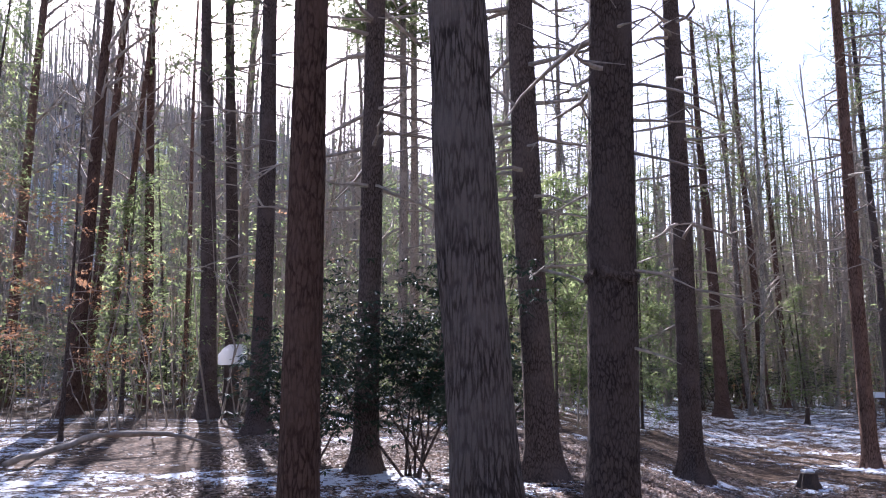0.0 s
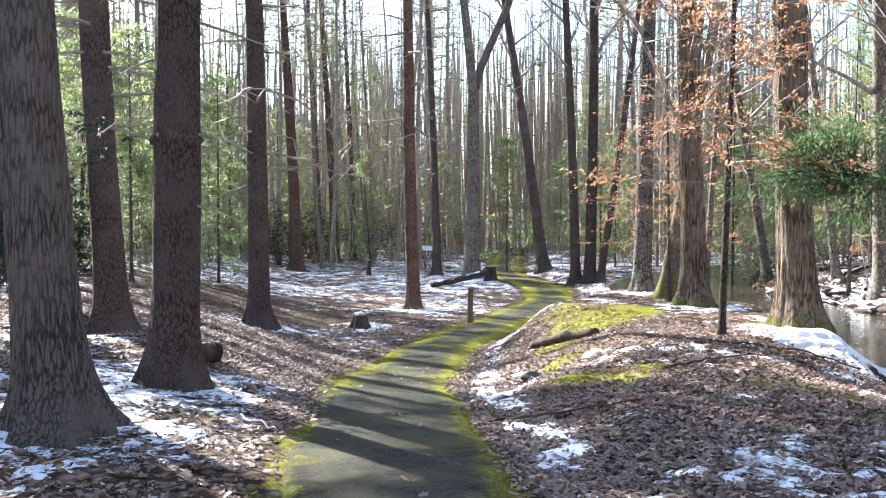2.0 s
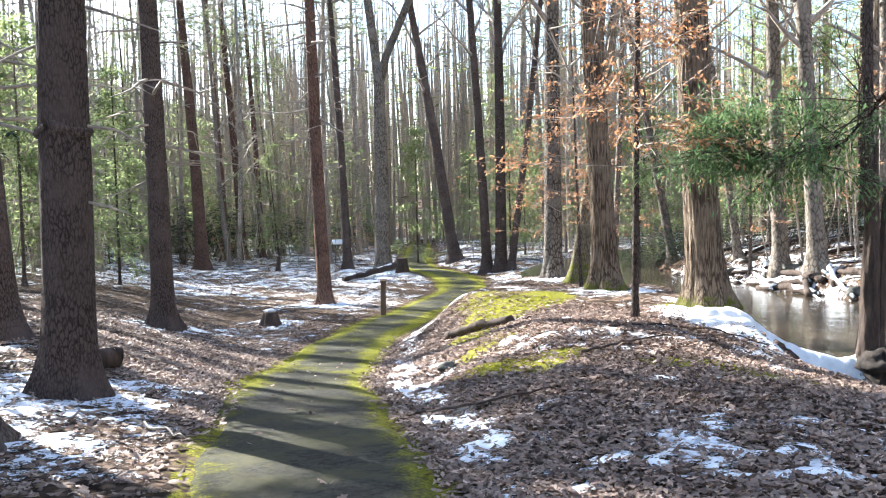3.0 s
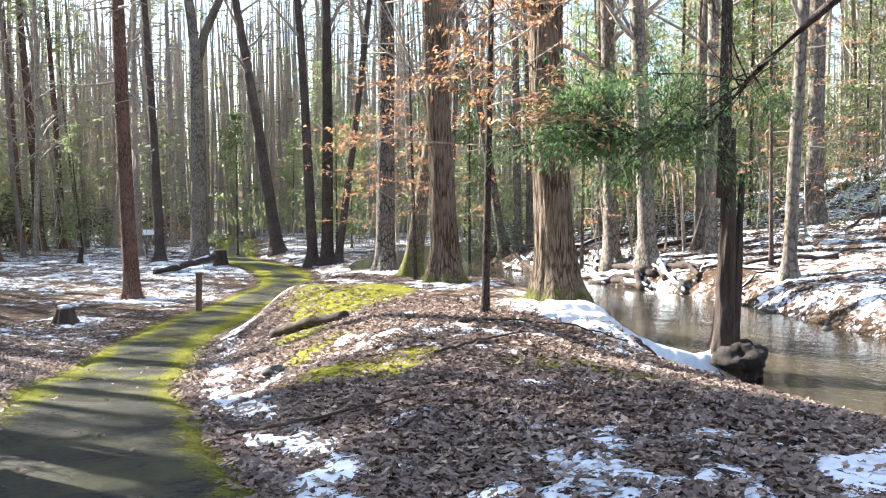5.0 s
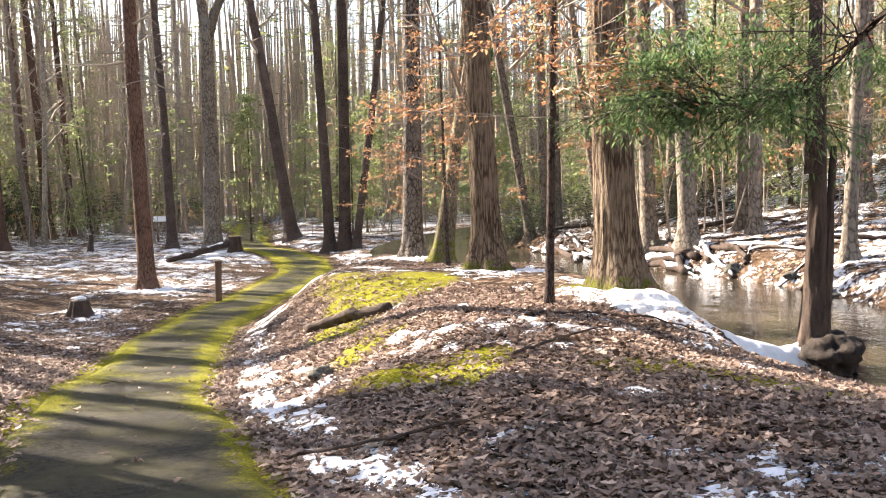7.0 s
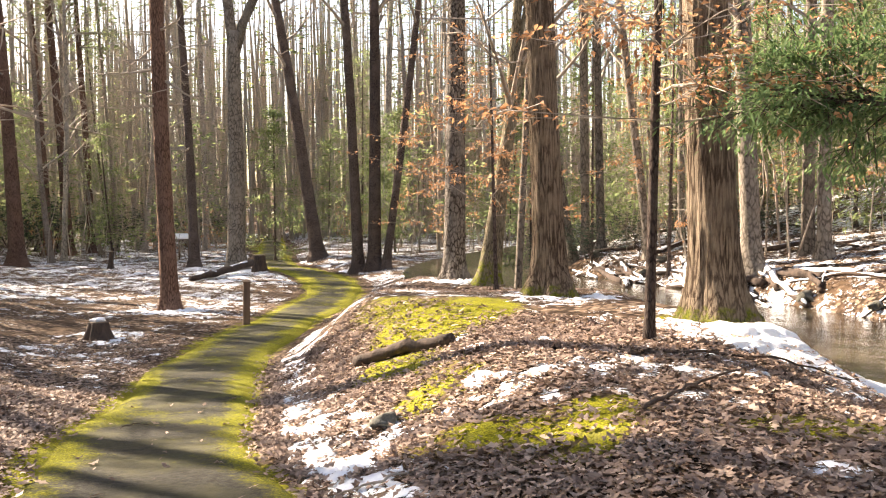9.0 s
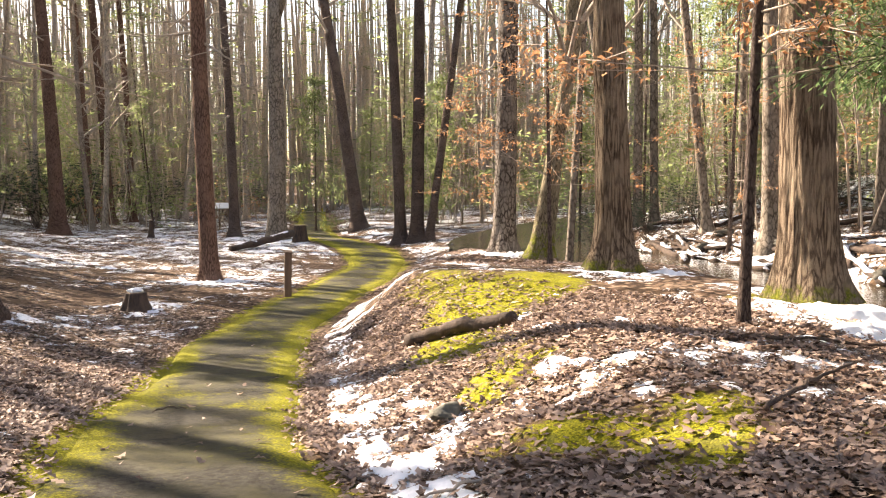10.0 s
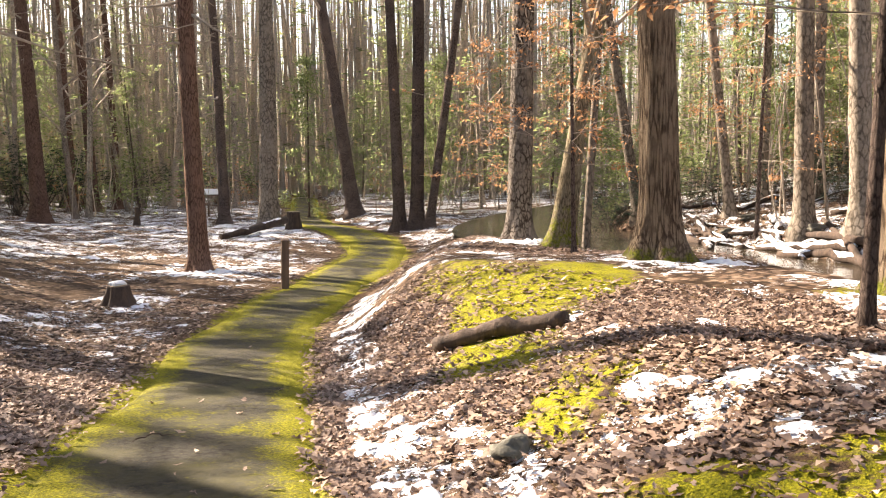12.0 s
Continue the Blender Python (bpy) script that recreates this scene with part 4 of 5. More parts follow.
def build_brushwood():
    """Thin undergrowth between the trunks: switches, dry leaves and seedlings past counting."""
    wood, dry, green = Shape(), Shape(), Shape()
    p2 = random.Random(31)
    for _ in range(2600):
        turn, reach = radians(p2.uniform(-108, 40)), p2.uniform(20, 75)
        x, y = 2 - reach * math.sin(turn), 4 + reach * math.cos(turn)
        side, across = float(beside(PATH_CURVE, x, y)[0]), float(beside(STREAM_CURVE, x, y)[0])
        if abs(side) < 2.5 or abs(across) < 3.0:
            continue
        if side < 0 and x - 0.33 * y > -4 and 0.55 * x + 0.83 * y < 44:
            continue
        if side > 0 and across < 0 and reach < 33:
            continue
        b, tall = Vector((x, y, height(x, y) - 0.1)), p2.uniform(1.0, 6.5)
        pts = [b]
        for k in range(3):
            pts.append(pts[-1] + Vector((p2.gauss(0, 0.07), p2.gauss(0, 0.07), 0.34)) * tall)
        r = 0.006 + 0.005 * tall
        wood.tube(pts, [r, r * 0.8, r * 0.5, 0.004], 3, cap=False)
        tone = p2.random()
        for k in range(9):
            h = p2.uniform(0.25, 1)
            p = pts[min(int(h * 3), 2)].lerp(pts[min(int(h * 3) + 1, 3)], (h * 3) % 1)
            a = p2.uniform(0, 6.28)
            w = Vector((math.cos(a), math.sin(a), p2.uniform(0.0, 0.7)))
            q, s = p + w * p2.uniform(0.3, 0.28 * tall + 0.4), Vector((-math.sin(a), math.cos(a), 0)) * 0.008
            c = len(wood.v)
            for v in (p + s, p - s, q):
                wood.v.append((v.x, v.y, v.z))
            wood.f.append((c, c + 1, c + 2))
            heap = dry if tone < 0.14 else green if tone < 0.5 else None
            if heap:
                for _ in range(7):
                    heap.leaf(p.lerp(q, p2.uniform(0.3, 1)) + Vector((p2.gauss(0, 0.08), p2.gauss(0, 0.08), p2.gauss(0, 0.05))), Vector((p2.gauss(0, 1), p2.gauss(0, 1), -0.3)).normalized(),
                              Vector((p2.gauss(0, 0.5), p2.gauss(0, 0.5), 1)).normalized(), p2.uniform(0.08, 0.2), p2.uniform(0.04, 0.08))
    tagged(new("brushwood", wood.mesh("brushwood", TWIG)), "thin bare switches and saplings between the trunks", "undergrowth", kind="stuff")
    tagged(new("dry_undergrowth", dry.mesh("dry_undergrowth", BEECH_LEAF, False)), "rust-coloured dry leaves on low saplings", "undergrowth", kind="stuff")
    tagged(new("green_undergrowth", green.mesh("green_undergrowth", HEMLOCK, False)), "light green seedlings under the trees", "undergrowth", kind="stuff")


build_brushwood()


# ---- shrubs and saplings ----
def rhododendron(x, y, wide, tall, leaves, seed, label, group=""):
    pick = random.Random(seed)
    root = new("rhododendron_shrub")
    root.location = (x, y, height(x, y))
    wood, green, tips = Shape(), Shape(), []
    for _ in range(9):
        t = pick.uniform(0, 6.283)
        limb(wood, (pick.gauss(0, 0.12), pick.gauss(0, 0.12), -0.05), (math.cos(t) * wide / tall * 0.6, math.sin(t) * wide / tall * 0.6, 1), tall * pick.uniform(0.7, 1.1), 0.025, pick, 4, 2, 0.0, tips, 5)
    tagged(part("framework", wood.mesh("framework", PINE_BARK), root), kind="stuff")
    for _ in range(leaves // 7):
        p, d = pick.choice(tips)
        if p.z < 0.2 * tall:
            continue
        p = p + Vector((pick.gauss(0, 0.1 * wide), pick.gauss(0, 0.1 * wide), pick.gauss(0, 0.07 * tall)))
        for k in range(7):
            a = k * 0.9 + pick.uniform(0, 0.4)
            w = Vector((math.cos(a), math.sin(a), pick.uniform(-0.9, 0.1))).normalized()
            green.leaf(p, w, Vector((0, 0, 1)), pick.uniform(0.10, 0.17), pick.uniform(0.035, 0.05), 0.2)
    tagged(part("foliage", green.mesh("foliage", RHODO, False), root), kind="stuff")
    return tagged(root, label, "shrub", group)


rhododendron(-0.55, 13.2, 1.9, 2.7, 8500, 1, "dark evergreen rhododendron shrub among the trunks")
rhododendron(-2.2, 14.8, 1.7, 2.3, 5500, 2, "dark evergreen rhododendron beside a trunk on snow")
rhododendron(0.45, 15.4, 1.6, 1.7, 3600, 3, "dark evergreen rhododendron behind the trunks")
thicket = rhododendron(14.0, 47.0, 2.2, 2.6, 1900, 4, "broad-leaved evergreen thicket at the edge of the wood", "evergreen thicket")
pick = random.Random(8)
for k in range(26):
    x, y = (pick.uniform(6, 30), pick.uniform(46, 58)) if k < 17 else (pick.uniform(-22, -6), pick.uniform(30, 44))
    if free_place(x, y, [], 0):
        copy_thing(thicket, Matrix.Translation((x, y, height(x, y))) @ Matrix.Rotation(pick.uniform(0, 6), 4, "Z") @ Matrix.Diagonal((1.1, 1.1, pick.uniform(0.7, 1.2), 1)))
for x, y in ((22.4, 15.6), (22.1, 17.3), (21.6, 18.6), (24.0, 14.8), (22.0, 20.6), (21.7, 13.9)):
    copy_thing(thicket, Matrix.Translation((x, y, height(x, y))) @ Matrix.Rotation(x * y, 4, "Z") @ Matrix.Diagonal((0.6, 0.6, 0.5, 1)))


def leafy_beech(x, y, r, tall, low, high, reach, count, seed, label, lean=(0, 0), per=5):
    """A young beech that keeps its dry leaves, in flat layers."""
    pick = random.Random(seed)
    root = new("beech_sapling")
    root.location = (x, y, height(x, y))
    part("trunk", trunk_mesh("trunk", SMOOTH_BARK if r > 0.05 else PINE_BARK, tall, r, lean, (0.04, 0.03), 12, True, 0.5, 0.0, seed), root)
    wood, dry, tips = Shape(), Shape(), []
    for k in range(count):
        z = low + (high - low) * (k + pick.random()) / count
        t = pick.uniform(0, 6.283)
        limb(wood, centre(z, lean, (0.04, 0.03)), (math.cos(t), math.sin(t), 0.12), reach * pick.uniform(0.5, 1.1), 0.012, pick, 5, 1, 0.01, tips, 4)
    tagged(part("crown", wood.mesh("crown", TWIG), root), kind="stuff")
    for p, d in tips:
        if pick.random() < 0.2:
            continue
        for _ in range(pick.randint(2, per + 6)):
            w = (d + Vector((pick.gauss(0, 0.8), pick.gauss(0, 0.8), pick.gauss(-0.5, 0.4)))).normalized()
            q = p + Vector((pick.gauss(0, 0.08), pick.gauss(0, 0.08), pick.gauss(0, 0.03)))
            dry.leaf(q, w, Vector((pick.gauss(0, 0.5), pick.gauss(0, 0.5), 1)).normalized(), pick.uniform(0.055, 0.095), pick.uniform(0.028, 0.05), 0.35)
    tagged(part("foliage", dry.mesh("foliage", BEECH_LEAF, False), root, "orange-brown dry leaves"), kind="stuff")
    return tagged(root, label, "sapling")


leafy_beech(8.34, 7.84, 0.049, 8.5, 1.9, 5.0, 1.9, 34, 5, "thin sapling holding orange dry leaves beside the snow", (0.012, -0.011))
leafy_beech(13.7, 14.9, 0.04, 6, 1.3, 4.5, 1.9, 18, 6, "young beech with layers of rust-coloured dry leaves", (-0.02, 0.02))
leafy_beech(16.2, 18.6, 0.04, 6, 1.0, 4.0, 1.8, 14, 7, "young beech with rusty leaves by the stream", (0.0, 0.02))
leafy_beech(19.2, 9.4, 0.05, 7, 1.6, 5.5, 2.0, 20, 17, "young beech with rusty leaves on the far bank", (0.0, 0.02))
leafy_beech(20.4, 15.4, 0.05, 7, 1.6, 5.5, 2.0, 20, 18, "young beech with dry brown leaves on the slope", (0.02, 0.0))
leafy_beech(-8.0, 19.0, 0.05, 7, 1.4, 4.8, 2.2, 22, 8, "young beech with rust-coloured leaves in the shade", (0.02, 0.0))


def hanging_hemlock():
    """A hemlock whose long low limb hangs over the stream bank."""
    x, y = 9.0, 0.6
    root = tree("hemlock_tree", x, y, 0.16, PINE_BARK, "pine", 18, (0.0, 0.0), (0.02, 0.02), 61, low=7, label="hemlock with a long green bough hanging over the stream bank")
    o = Vector((x, y, height(x, y)))
    wood, green, tips, p2 = Shape(), Shape(), [], random.Random(9)
    line = [Vector(q) - o for q in ((9.0, 0.6, 5.6), LIMB_A, LIMB_B, LIMB_C, LIMB_D, LIMB_E)]
    wood.tube(line, [0.06, 0.045, 0.035, 0.024, 0.014, 0.006], 7)
    for i in (2, 3, 4):
        for _ in range(13):
            a = line[i].lerp(line[i + 1], p2.random())
            w = (line[i + 1] - line[i]).normalized() + Vector((p2.gauss(0, 0.6), p2.gauss(0, 0.6), p2.gauss(0.3, 0.6)))
            limb(wood, a, w, p2.uniform(0.5, 1.25), 0.012, p2, 6, 1, 0.06, tips if i > 2 or p2.random() < 0.45 else None, 4)
    part("long_limb", wood.mesh("long_limb", PINE_BARK), root)
    for p, d in tips:
        for _ in range(17):
            w = (d + Vector((p2.gauss(0, 0.6), p2.gauss(0, 0.6), p2.gauss(-0.15, 0.25)))).normalized()
            green.leaf(p + Vector((p2.gauss(0, 0.13), p2.gauss(0, 0.13), p2.gauss(0, 0.05))), w, Vector((0, 0, 1)), p2.uniform(0.06, 0.13), p2.uniform(0.016, 0.03), 0.1)
    tagged(part("bough", green.mesh("bough", DARK_BOUGH, False), root), kind="stuff")


LIMB_A, LIMB_B, LIMB_C, LIMB_D, LIMB_E = (9.33, 4.32, 3.22), (9.15, 4.83, 2.74), (9.1, 5.33, 2.2), (8.83, 5.95, 2.1), (8.64, 6.52, 2.2)
hanging_hemlock()

for k, (x, y, g) in enumerate(((25.6, 33.2, 0.75), (23.0, 37.5, 0.95), (27.5, 34.5, 0.9), (3.2, 24.8, 0.95), (4.6, 27.5, 1.1), (6.9, 30.5, 1.0), (1.6, 29.0, 1.1), (9.5, 44.0, 1.0), (16.5, 52.0, 1.2), (12.4, 16.9, 0.0), (26.0, 17.0, 0.9), (28.0, 20.0, 1.0), (24.6, 12.6, 1.1), (27.5, 14.0, 1.4), (25.4, 21.6, 1.2), (31.0, 17.5, 1.7), (29.0, 11.0, 1.5), (23.2, 22.4, 1.0), (14.0, 34.0, 0.0))):
    if g:
        tree("hemlock_tree", x, y, 0.05, PINE_BARK, "hemlock", 7.5 * g, (0, 0), (0.02, 0.02), 300 + k, sides=7, label="young light-green hemlock by the path", group="young hemlocks", rich=1.3)


# ---- the dead snag and the snowy log on the bank ----
def snag(x, y):
    root = new("dead_tree")
    root.location = (x, y, -0.72)
    part("trunk", trunk_mesh("trunk", ROTTEN, 3.0, 0.145, (0.015, -0.015), (0.03, 0.03), 32, True, 0.75, 0.03, 41), root)
    s = Shape()
    a = centre(2.75, (0.015, -0.015), (0.03, 0.03))
    s.tube([a + Vector((-0.05, 0.05, -0.6)), a + Vector((-0.05, 0.05, 0.5)), a + Vector((0.0, 0.05, 3)), a + Vector((0.1, 0.0, 9))], [0.1, 0.075, 0.055, 0.02], 9)
    part("living_stem", s.mesh("stem", PINE_BARK), root, "thin brown stem")
    broken = part("broken_stem", trunk_mesh("broken_stem", ROTTEN, 2.45, 0.085, (0.03, -0.03), (0.03, 0.03), 26, True, 0.9, 0.022, 43), root)
    broken.location = (0.08, -0.07, 0)
    tagged(root, "dark rotting tree leaning over the stream with a snowy foot", "dead tree")


snag(10.6, 5.95)


def lump(name, material, size, seed, rough=0.45, detail=3):
    """An uneven rounded stone, root ball or heap."""
    bm = bmesh.new()
    bmesh.ops.create_icosphere(bm, subdivisions=detail, radius=1.0)
    o = Vector((seed * 3.1, seed * 1.7, 0))
    for v in bm.verts:
        v.co *= 1 + rough * noise.noise(v.co * 1.3 + o) + 0.4 * rough * noise.noise(v.co * 4 + o)
        v.co = Vector((v.co.x * size[0], v.co.y * size[1], v.co.z * size[2]))
    return bm_mesh(name, bm, material, True)


def log(name, points, radii, material, label, snow=0.0, seed=1, ends=True, category="log"):
    """A fallen stem along the points, with its cut ends and the snow that lies on it."""
    root = new(name)
    o = Vector(points[0])
    root.location = o
    pick = random.Random(seed)
    fine, rr = [], []
    for (a, b), (ra, rb) in zip(zip(points, points[1:]), zip(radii, radii[1:])):
        for k in range(6):
            t = k / 6
            fine.append(Vector(a).lerp(Vector(b), t) - o + Vector((pick.gauss(0, 0.012), pick.gauss(0, 0.012), pick.gauss(0, 0.012))))
            rr.append((ra + (rb - ra) * t) * pick.uniform(0.93, 1.07))
    fine.append(Vector(points[-1]) - o)
    rr.append(radii[-1])
    s = Shape()
    s.tube(fine, rr, 14 if max(radii) > 0.06 else 6)
    part("stem", s.mesh("stem", material), root)
    if snow:
        s, cut = Shape(), len(fine)
        i = 0
        while i < cut - 2:
            run = pick.randint(6, 14)
            seg = fine[i:i + run]
            if len(seg) > 2:
                s.tube([p + Vector((pick.gauss(0, 0.15 * r), pick.gauss(0, 0.15 * r), r * 0.42)) for p, r in zip(seg, rr[i:])], [r * 0.78 * snow * pick.uniform(0.85, 1.1) * (0.55 if k in (0, len(seg) - 1) else 1) for k, r in enumerate(rr[i:i + len(seg)])], 10)
            i += run + (0 if pick.random() < 0.6 else 1)
        part("snow_cap", s.mesh("snow_cap", SNOW), root, "melting snow")
    return tagged(root, label, category)




def snow_drift(name, line, wide, deep, seed, label, ragged=0.95):
    """A sheet of old snow that thins out to a ragged edge, lying along a line on the ground."""
    curve = spline(line, 26)
    d = np.gradient(curve, axis=0)
    d /= np.linalg.norm(d, axis=1)[:, None]
    k = np.linspace(-1, 1, 41)
    end = np.clip(np.minimum(np.arange(len(curve)), np.arange(len(curve))[::-1]) / 9.0, 0, 1)[:, None] ** 0.6
    x, y = curve[:, :1] + d[:, 1:] * k * wide, curve[:, 1:] - d[:, :1] * k * wide
    rough = 0.4 * value_noise(x, y, 0.35, seed) + 0.32 * value_noise(x, y, 0.13, seed + 1) + 0.28 * value_noise(x, y, 0.06, seed + 2)
    z = terrain(x, y) - 0.05 + (deep + 0.05) * np.clip((1.25 - 1.15 * np.abs(k)[None] ** 1.6) * end - ragged * (rough - 0.25), -0.3, 1.0)
    m = grid_mesh(name, np.stack([x, y, z], -1).reshape(-1, 3), sheet_faces(41, len(curve)), SNOW)
    tagged(new(name, m), label, "snow")


snow_drift("snow_drift", [(9.2, 7.75), (9.75, 7.25), (10.1, 6.6), (10.45, 5.9)], 0.5, 0.11, 71, "old white snow lying along the stream bank below the oak")
snow_drift("snow_drift", [(8.5, 7.2), (9.1, 7.1), (9.7, 6.9)], 0.3, 0.07, 75, "thin ragged snow over leaves beside the oak")
for line, wide, deep, label in (([(10.4, 11.0), (10.95, 10.75), (11.6, 10.7)], 0.38, 0.07, "ragged snow around the roots of an oak"), ([(13.9, 16.4), (14.5, 16.2), (15.2, 16.4)], 0.5, 0.08, "ragged snow around the roots on the stream bank"),
                                ([(6.4, 8.5), (6.9, 7.95), (7.5, 7.45)], 0.4, 0.045, "thin broken snow lying among oak leaves"), ([(10.8, 23.3), (11.3, 23.15), (11.9, 23.4)], 0.42, 0.07, "snow at the foot of a slim trunk"),
                                ([(4.55, 7.2), (5.15, 8.5), (5.75, 9.7), (6.6, 11.0)], 0.3, 0.05, "narrow strip of melting snow in the ditch by the path"), ([(4.3, 3.4), (4.8, 3.5), (5.3, 3.2)], 0.3, 0.04, "small patches of melting snow on leaves"),
                                ([(4.5, 5.3), (4.75, 5.2), (5.0, 5.1)], 0.2, 0.04, "small patches of melting snow on leaves")):
    snow_drift("snow_patch", line, wide, deep, 131 + int(10 * line[0][0]), label, 2.6)
log("fallen_log", [(9.5, 6.55, height(9.5, 6.55) + 0.03), (9.95, 6.25, height(9.95, 6.25) + 0.03)], [0.06, 0.05], ROTTEN, "short dark log half buried in snow on the bank", 0.5, 3)
tagged(new("root_ball", lump("root_ball", EARTH, (0.3, 0.3, 0.27), 4, 0.6, 4)), "dark earthy root ball at the end of the snowy bank", "root ball").location = (10.6, 5.72, -0.56)
log("fallen_log", [(7.6, 11.3, height(7.6, 11.3) + 0.06), (7.8, 10.75, height(7.8, 10.75) + 0.05), (8.03, 10.15, height(8.03, 10.15) + 0.04)], [0.07, 0.08, 0.08], ROTTEN,
    "short mossy log on the bank beside the path", 0, 5)
log("fallen_log", [(15.4, 30.7, -1.16), (16.9, 31.5, -1.08), (18.7, 32.3, -0.88)], [0.09, 0.13, 0.14], ROTTEN, "fallen log with snow on top beside a sawn stump", 0.8, 6)
log("log_piece", [(2.05, 10.3, -0.06), (2.32, 10.5, -0.08)], [0.13, 0.13], ROTTEN, "short sawn log lying beside the pine", 0.5, 7)
log("fallen_branch", [(-6.9, 14.2, 0.05), (-6.2, 16.2, 0.35), (-5.2, 17.0, 0.3), (-4.2, 17.2, 0.05)], [0.05, 0.06, 0.045, 0.02], TWIG, "bare fallen branch over snowy leaves", 0, 8, category="branch")


heap = random.Random(90)
for k in range(30):
    q = heap.random()
    x, y = 17.6 + 3.4 * q + heap.gauss(0.35, 0.3), 9.2 + 9.2 * q + heap.gauss(0, 0.3)
    a, size, r = radians(64 + heap.gauss(0, 15)), heap.uniform(0.5, 1.6), heap.uniform(0.035, 0.095)
    line = [(x + f * size * math.cos(a), y + f * size * math.sin(a)) for f in (-1, -0.1, 1)]
    lift = heap.uniform(0.0, 0.12)
    log("fallen_log", [(u, w, max(height(u, w), -0.78) + 0.6 * r + lift * (i == 1)) for i, (u, w) in enumerate(line)], [r, 0.9 * r, 0.6 * r], ROTTEN, "dark snow-topped driftwood at the foot of the far bank",
        1.15 if k % 4 else 0, 80 + k)


# ---- stumps, post, signs ----
def stump(x, y, r, tall, seed, label, snow=True, flare=0.75):
    root = new("tree_stump")
    root.location = (x, y, height(x, y))
    part("body", trunk_mesh("stump", ROTTEN, tall, r, (0.03, 0.0), (0, 0), 28, True, flare, 0.02, seed, taper=0.15), root)
    top = Shape()
    c = centre(tall, (0.03, 0), (0, 0))
    top.tube([c + Vector((0, 0, -0.02)), c + Vector((0, 0, 0.012))], [r * 0.9, r * 0.84], 20)
    part("cut_face", top.mesh("cut_face", CUT_WOOD), root, "pale sawn face")
    if snow:
        cap = part("snow_cap", lump("snow_cap", SNOW, (r * 0.8, r * 0.72, 0.05), seed, 0.5), root, "melting snow")
        cap.location = c + Vector((0, 0, 0.03))
    tagged(root, label, "stump")


stump(7.95, 19.75, 0.165, 0.32, 51, "low rotten stump capped with snow among leaves")
stump(19.32, 32.8, 0.25, 0.62, 52, "sawn stump beside the path with snow around", False, 0.25)
stump(15.9, 38.5, 0.09, 0.7, 53, "thin broken stub in the snowy clearing", False)


def trail_post(x, y):
    root = new("trail_post")
    root.location = (x, y, height(x, y))
    part("post", box("post", (0.14, 0.14, 1.2), (0, 0, 0.3), POST_WOOD, 0.012), root)
    part("cap", box("cap", (0.16, 0.16, 0.05), (0, 0, 0.92), POST_WOOD, 0.012, Matrix.Rotation(0.2, 4, "X")), root, "slanted weathered top")
    root.rotation_euler = (0, radians(1.5), radians(-25))
    tagged(root, "brown wooden marker post at the edge of the path", "post")


trail_post(11.05, 19.66)


def info_sign(x, y):
    root = new("information_sign")
    root.location = (x, y, height(x, y))
    for s in (-0.22, 0.22):
        part("leg", box("leg", (0.08, 0.08, 1.1), (s, 0, 0.5), POST_WOOD, 0.01), root)
    tilt = Matrix.Rotation(radians(28), 4, "X")
    part("panel", box("panel", (0.8, 0.5, 0.05), (0, 0, 1.08), PANEL_FACE, 0.012, tilt), root, "pale tilted panel")
    part("panel_frame", box("panel_frame", (0.86, 0.56, 0.03), (0, 0.012, 1.055), POST_WOOD, 0.01, tilt), root)
    root.rotation_euler = (0, 0, radians(-30))
    tagged(root, "low information board with a tilted pale panel", "sign")


info_sign(20.9, 42.1)


def tree_box(x, y, z):
    """A white wedge-ended box fixed to a stem."""
    root = new("white_box")
    root.location = (x, y, z)
    bm = bmesh.new()
    w, h, d = 0.80, 0.58, 0.4
    outline = [(-w / 2, -h / 2), (w * 0.2, -h / 2), (w * 0.2, h / 2), (-w * 0.1, h / 2), (-w * 0.3, h * 0.33), (-w / 2, 0.0)]
    f = bm.faces.new([bm.verts.new((a, -d / 2, b)) for a, b in outline])
    g = bmesh.ops.extrude_face_region(bm, geom=[f])
    bmesh.ops.translate(bm, verts=[v for v in g["geom"] if isinstance(v, bmesh.types.BMVert)], vec=(0, d, 0))
    bmesh.ops.recalc_face_normals(bm, faces=bm.faces[:])
    bmesh.ops.bevel(bm, geom=bm.edges[:], offset=0.012, segments=2, affect="EDGES")
    part("body", bm_mesh("body", bm, WHITE_PAINT), root)
    part("side_panel", box("side_panel", (w * 0.24, d + 0.02, h + 0.02), (w * 0.33, 0, 0), PANEL_FACE, 0.015), root, "slightly greyer end panel")
    part("bracket", box("bracket", (0.3, 0.08, 0.05), (-0.1, 0.3, -0.2), POST_WOOD, 0.01), root)
    tagged(root, "white painted box with a slanting end on a trunk", "box")


tree_box(-5.95, 25.85, 1.78)


# ---- stones and sticks ----
def stone(x, y, size, seed, material=None, label="grey stone half sunk in leaves"):
    ob = new("stone", lump("stone", material or ROCK, size, seed, 0.8))
    ob.location = (x, y, height(x, y) + size[2] * 0.25)
    tagged(ob, label, "stone", "stones on the bank")


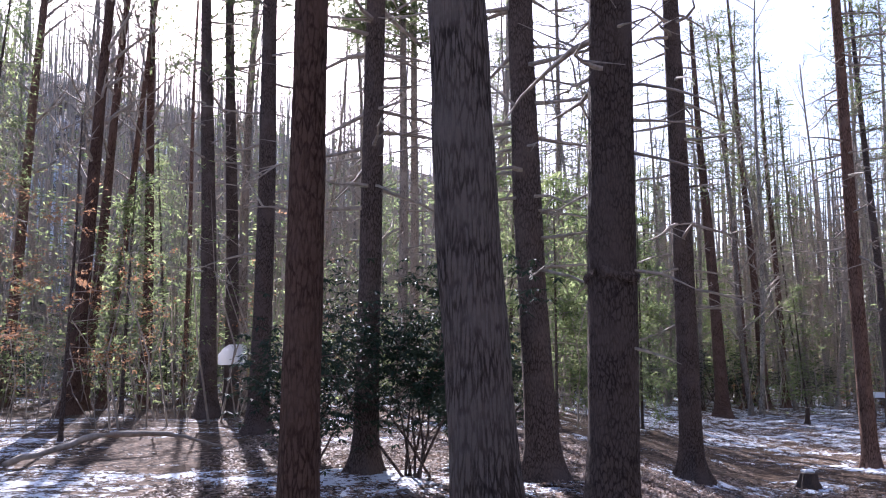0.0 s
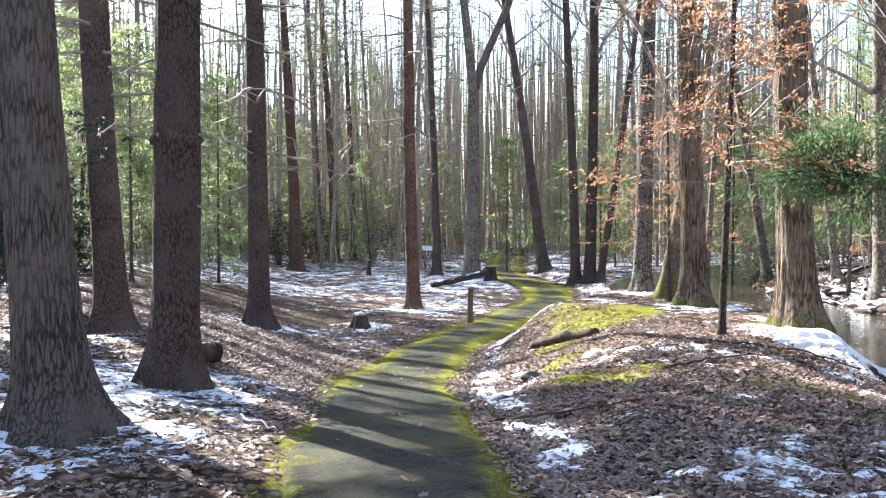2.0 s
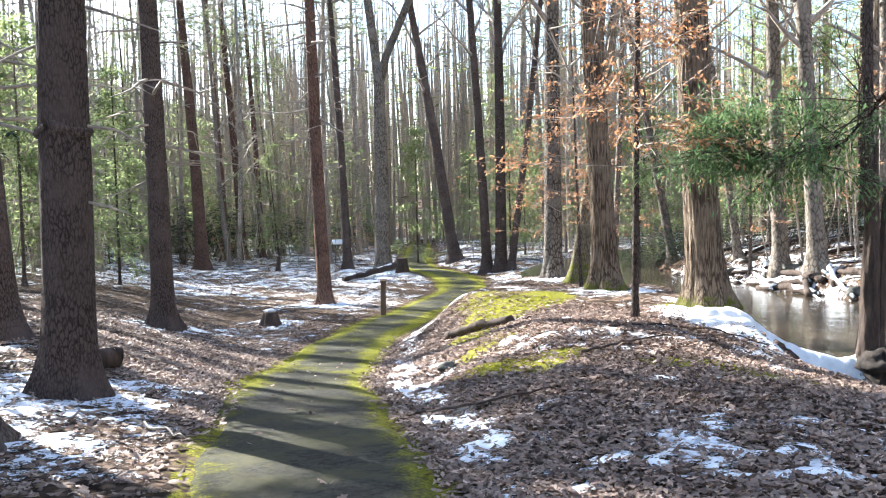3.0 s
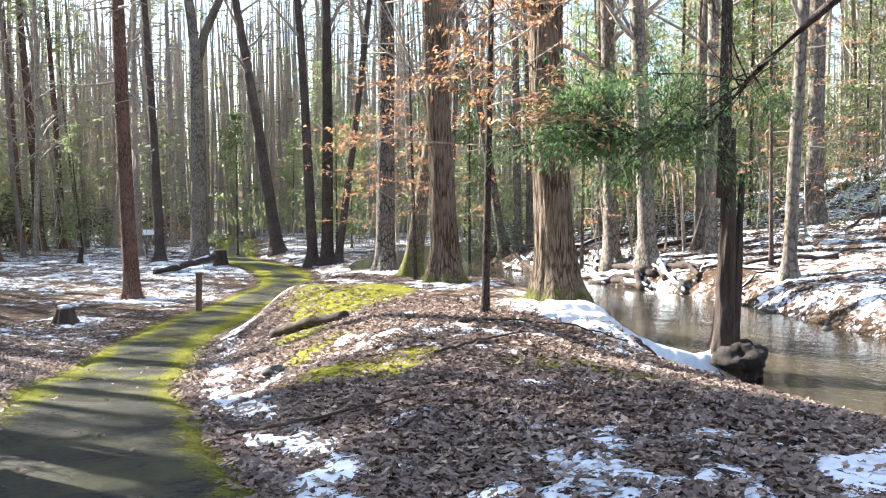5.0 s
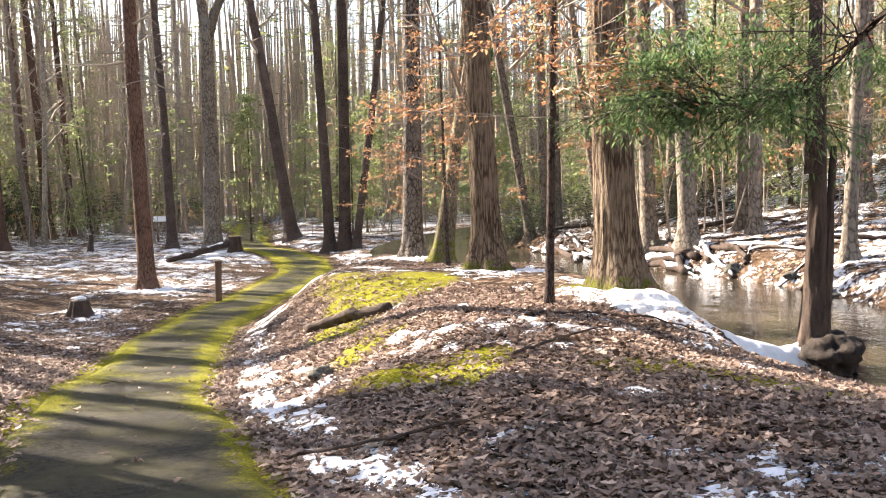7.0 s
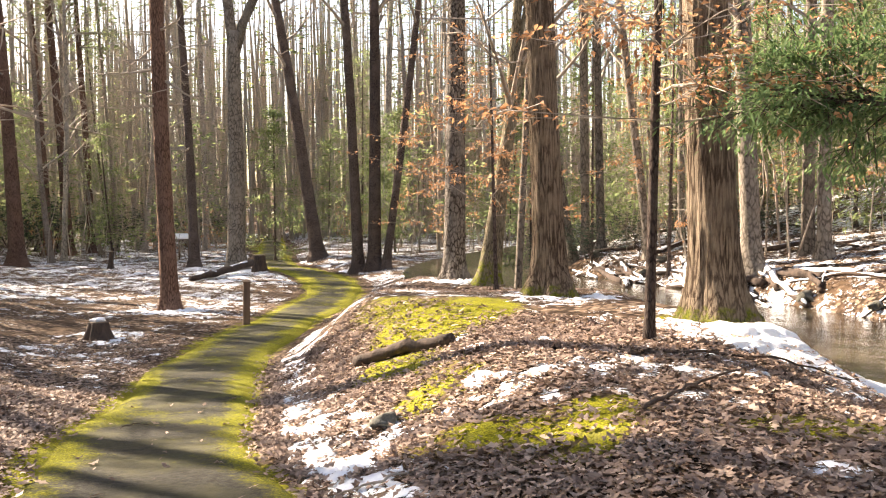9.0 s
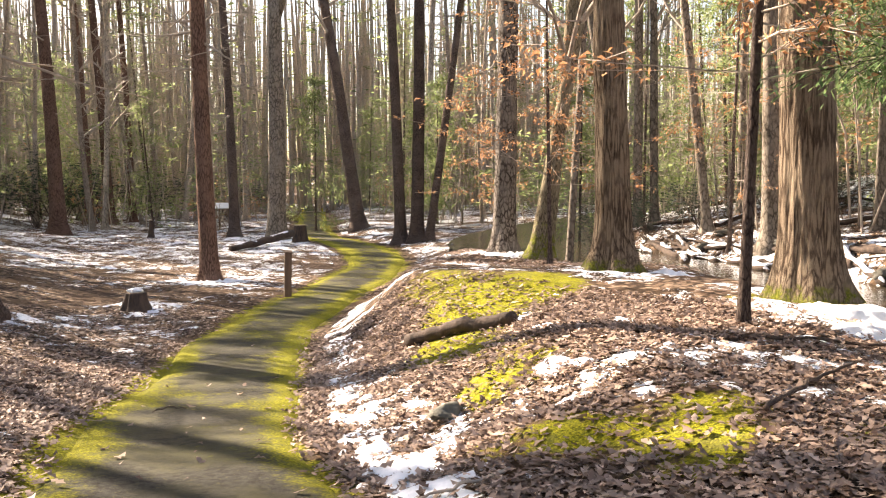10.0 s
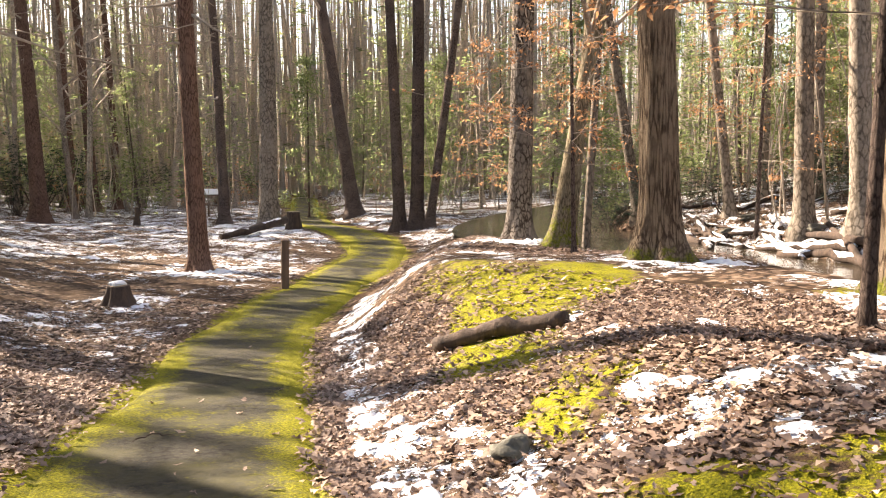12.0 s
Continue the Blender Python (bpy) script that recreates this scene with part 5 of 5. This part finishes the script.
stone(5.86, 8.64, (0.12, 0.1, 0.07), 1, label="small mossy stone in the leaves")
pick = random.Random(21)
for k in range(34):
    s = pick.uniform(2, 34)
    i = int(np.argmin(np.abs(STREAM_CURVE[:, 1] - s)))
    d = STREAM_CURVE[min(i + 1, len(STREAM_CURVE) - 1)] - STREAM_CURVE[i]
    d = d / np.linalg.norm(d)
    off = pick.choice((1, 1, 1, -1)) * pick.uniform(1.6, 3.0)
    x, y = STREAM_CURVE[i][0] + d[1] * off, STREAM_CURVE[i][1] - d[0] * off + pick.uniform(-1, 1)
    stone(x, y, (pick.uniform(0.08, 0.28), pick.uniform(0.08, 0.24), pick.uniform(0.06, 0.15)), 30 + k, label="wet grey stone at the water's edge")
for k in range(34):
    s = pick.uniform(4, 26)
    i = int(np.argmin(np.abs(STREAM_CURVE[:, 1] - s)))
    off = pick.uniform(2.2, 9)
    x, y = STREAM_CURVE[i][0] + off, STREAM_CURVE[i][1] - 0.4 * off
    a, size = pick.uniform(0, 6.28), pick.uniform(0.8, 3.2)
    x2, y2 = x + math.cos(a) * size, y + math.sin(a) * size
    if abs(beside(STREAM_CURVE, x2, y2)[0]) < 1.4 or abs(beside(STREAM_CURVE, x, y)[0]) < 1.4:
        continue
    r = pick.uniform(0.025, 0.075)
    log("fallen_branch", [(x, y, height(x, y) + r * 0.6), ((x + x2) / 2, (y + y2) / 2, height((x + x2) / 2, (y + y2) / 2) + r + 0.08), (x2, y2, height(x2, y2) + r * 0.4)],
        [r, r * 0.8, r * 0.5], ROTTEN, "snow-dusted fallen branch on the far bank", 0.9 if k % 3 else 0, 60 + k, category="branch")
for k in range(40):
    x, y = pick.uniform(-3, 9.5), pick.uniform(3, 20)
    side, _ = beside(PATH_CURVE, x, y)
    if abs(side) < 1.0 or beside(STREAM_CURVE, x, y)[0] > -3.2:
        continue
    a, size = pick.uniform(0, 6.28), pick.uniform(0.3, 1.1)
    x2, y2 = x + math.cos(a) * size, y + math.sin(a) * size
    if abs(beside(PATH_CURVE, x2, y2)[0]) < 0.9:
        continue
    r = pick.uniform(0.006, 0.016)
    xm, ym = (x + x2) / 2 + pick.uniform(-0.06, 0.06), (y + y2) / 2
    log("stick", [(x, y, height(x, y) + r + 0.02), (xm, ym, height(xm, ym) + r + 0.035), (x2, y2, height(x2, y2) + r + 0.02)], [r, r * 0.9, r * 0.5], TWIG, "thin dead stick on the leaves", 0, 120 + k,
        category="stick")
for k, (line, r) in enumerate((([(3.99, 6.51), (4.45, 5.94), (4.9, 5.4)], 0.014), ([(6.06, 6.36), (6.77, 6.49), (7.6, 6.58)], 0.016), ([(7.75, 7.3), (8.5, 6.75), (9.2, 6.3)], 0.012),
                               ([(4.7, 11.0), (4.85, 11.06), (5.0, 11.05)], 0.006))):
    log("fallen_branch", [(u, w, height(u, w) + r + 0.03 + 0.03 * (i == 1)) for i, (u, w) in enumerate(line)], [r, 0.85 * r, 0.5 * r], ROTTEN, "long thin dead branch lying on the leaves", 0, 170 + k, category="branch")
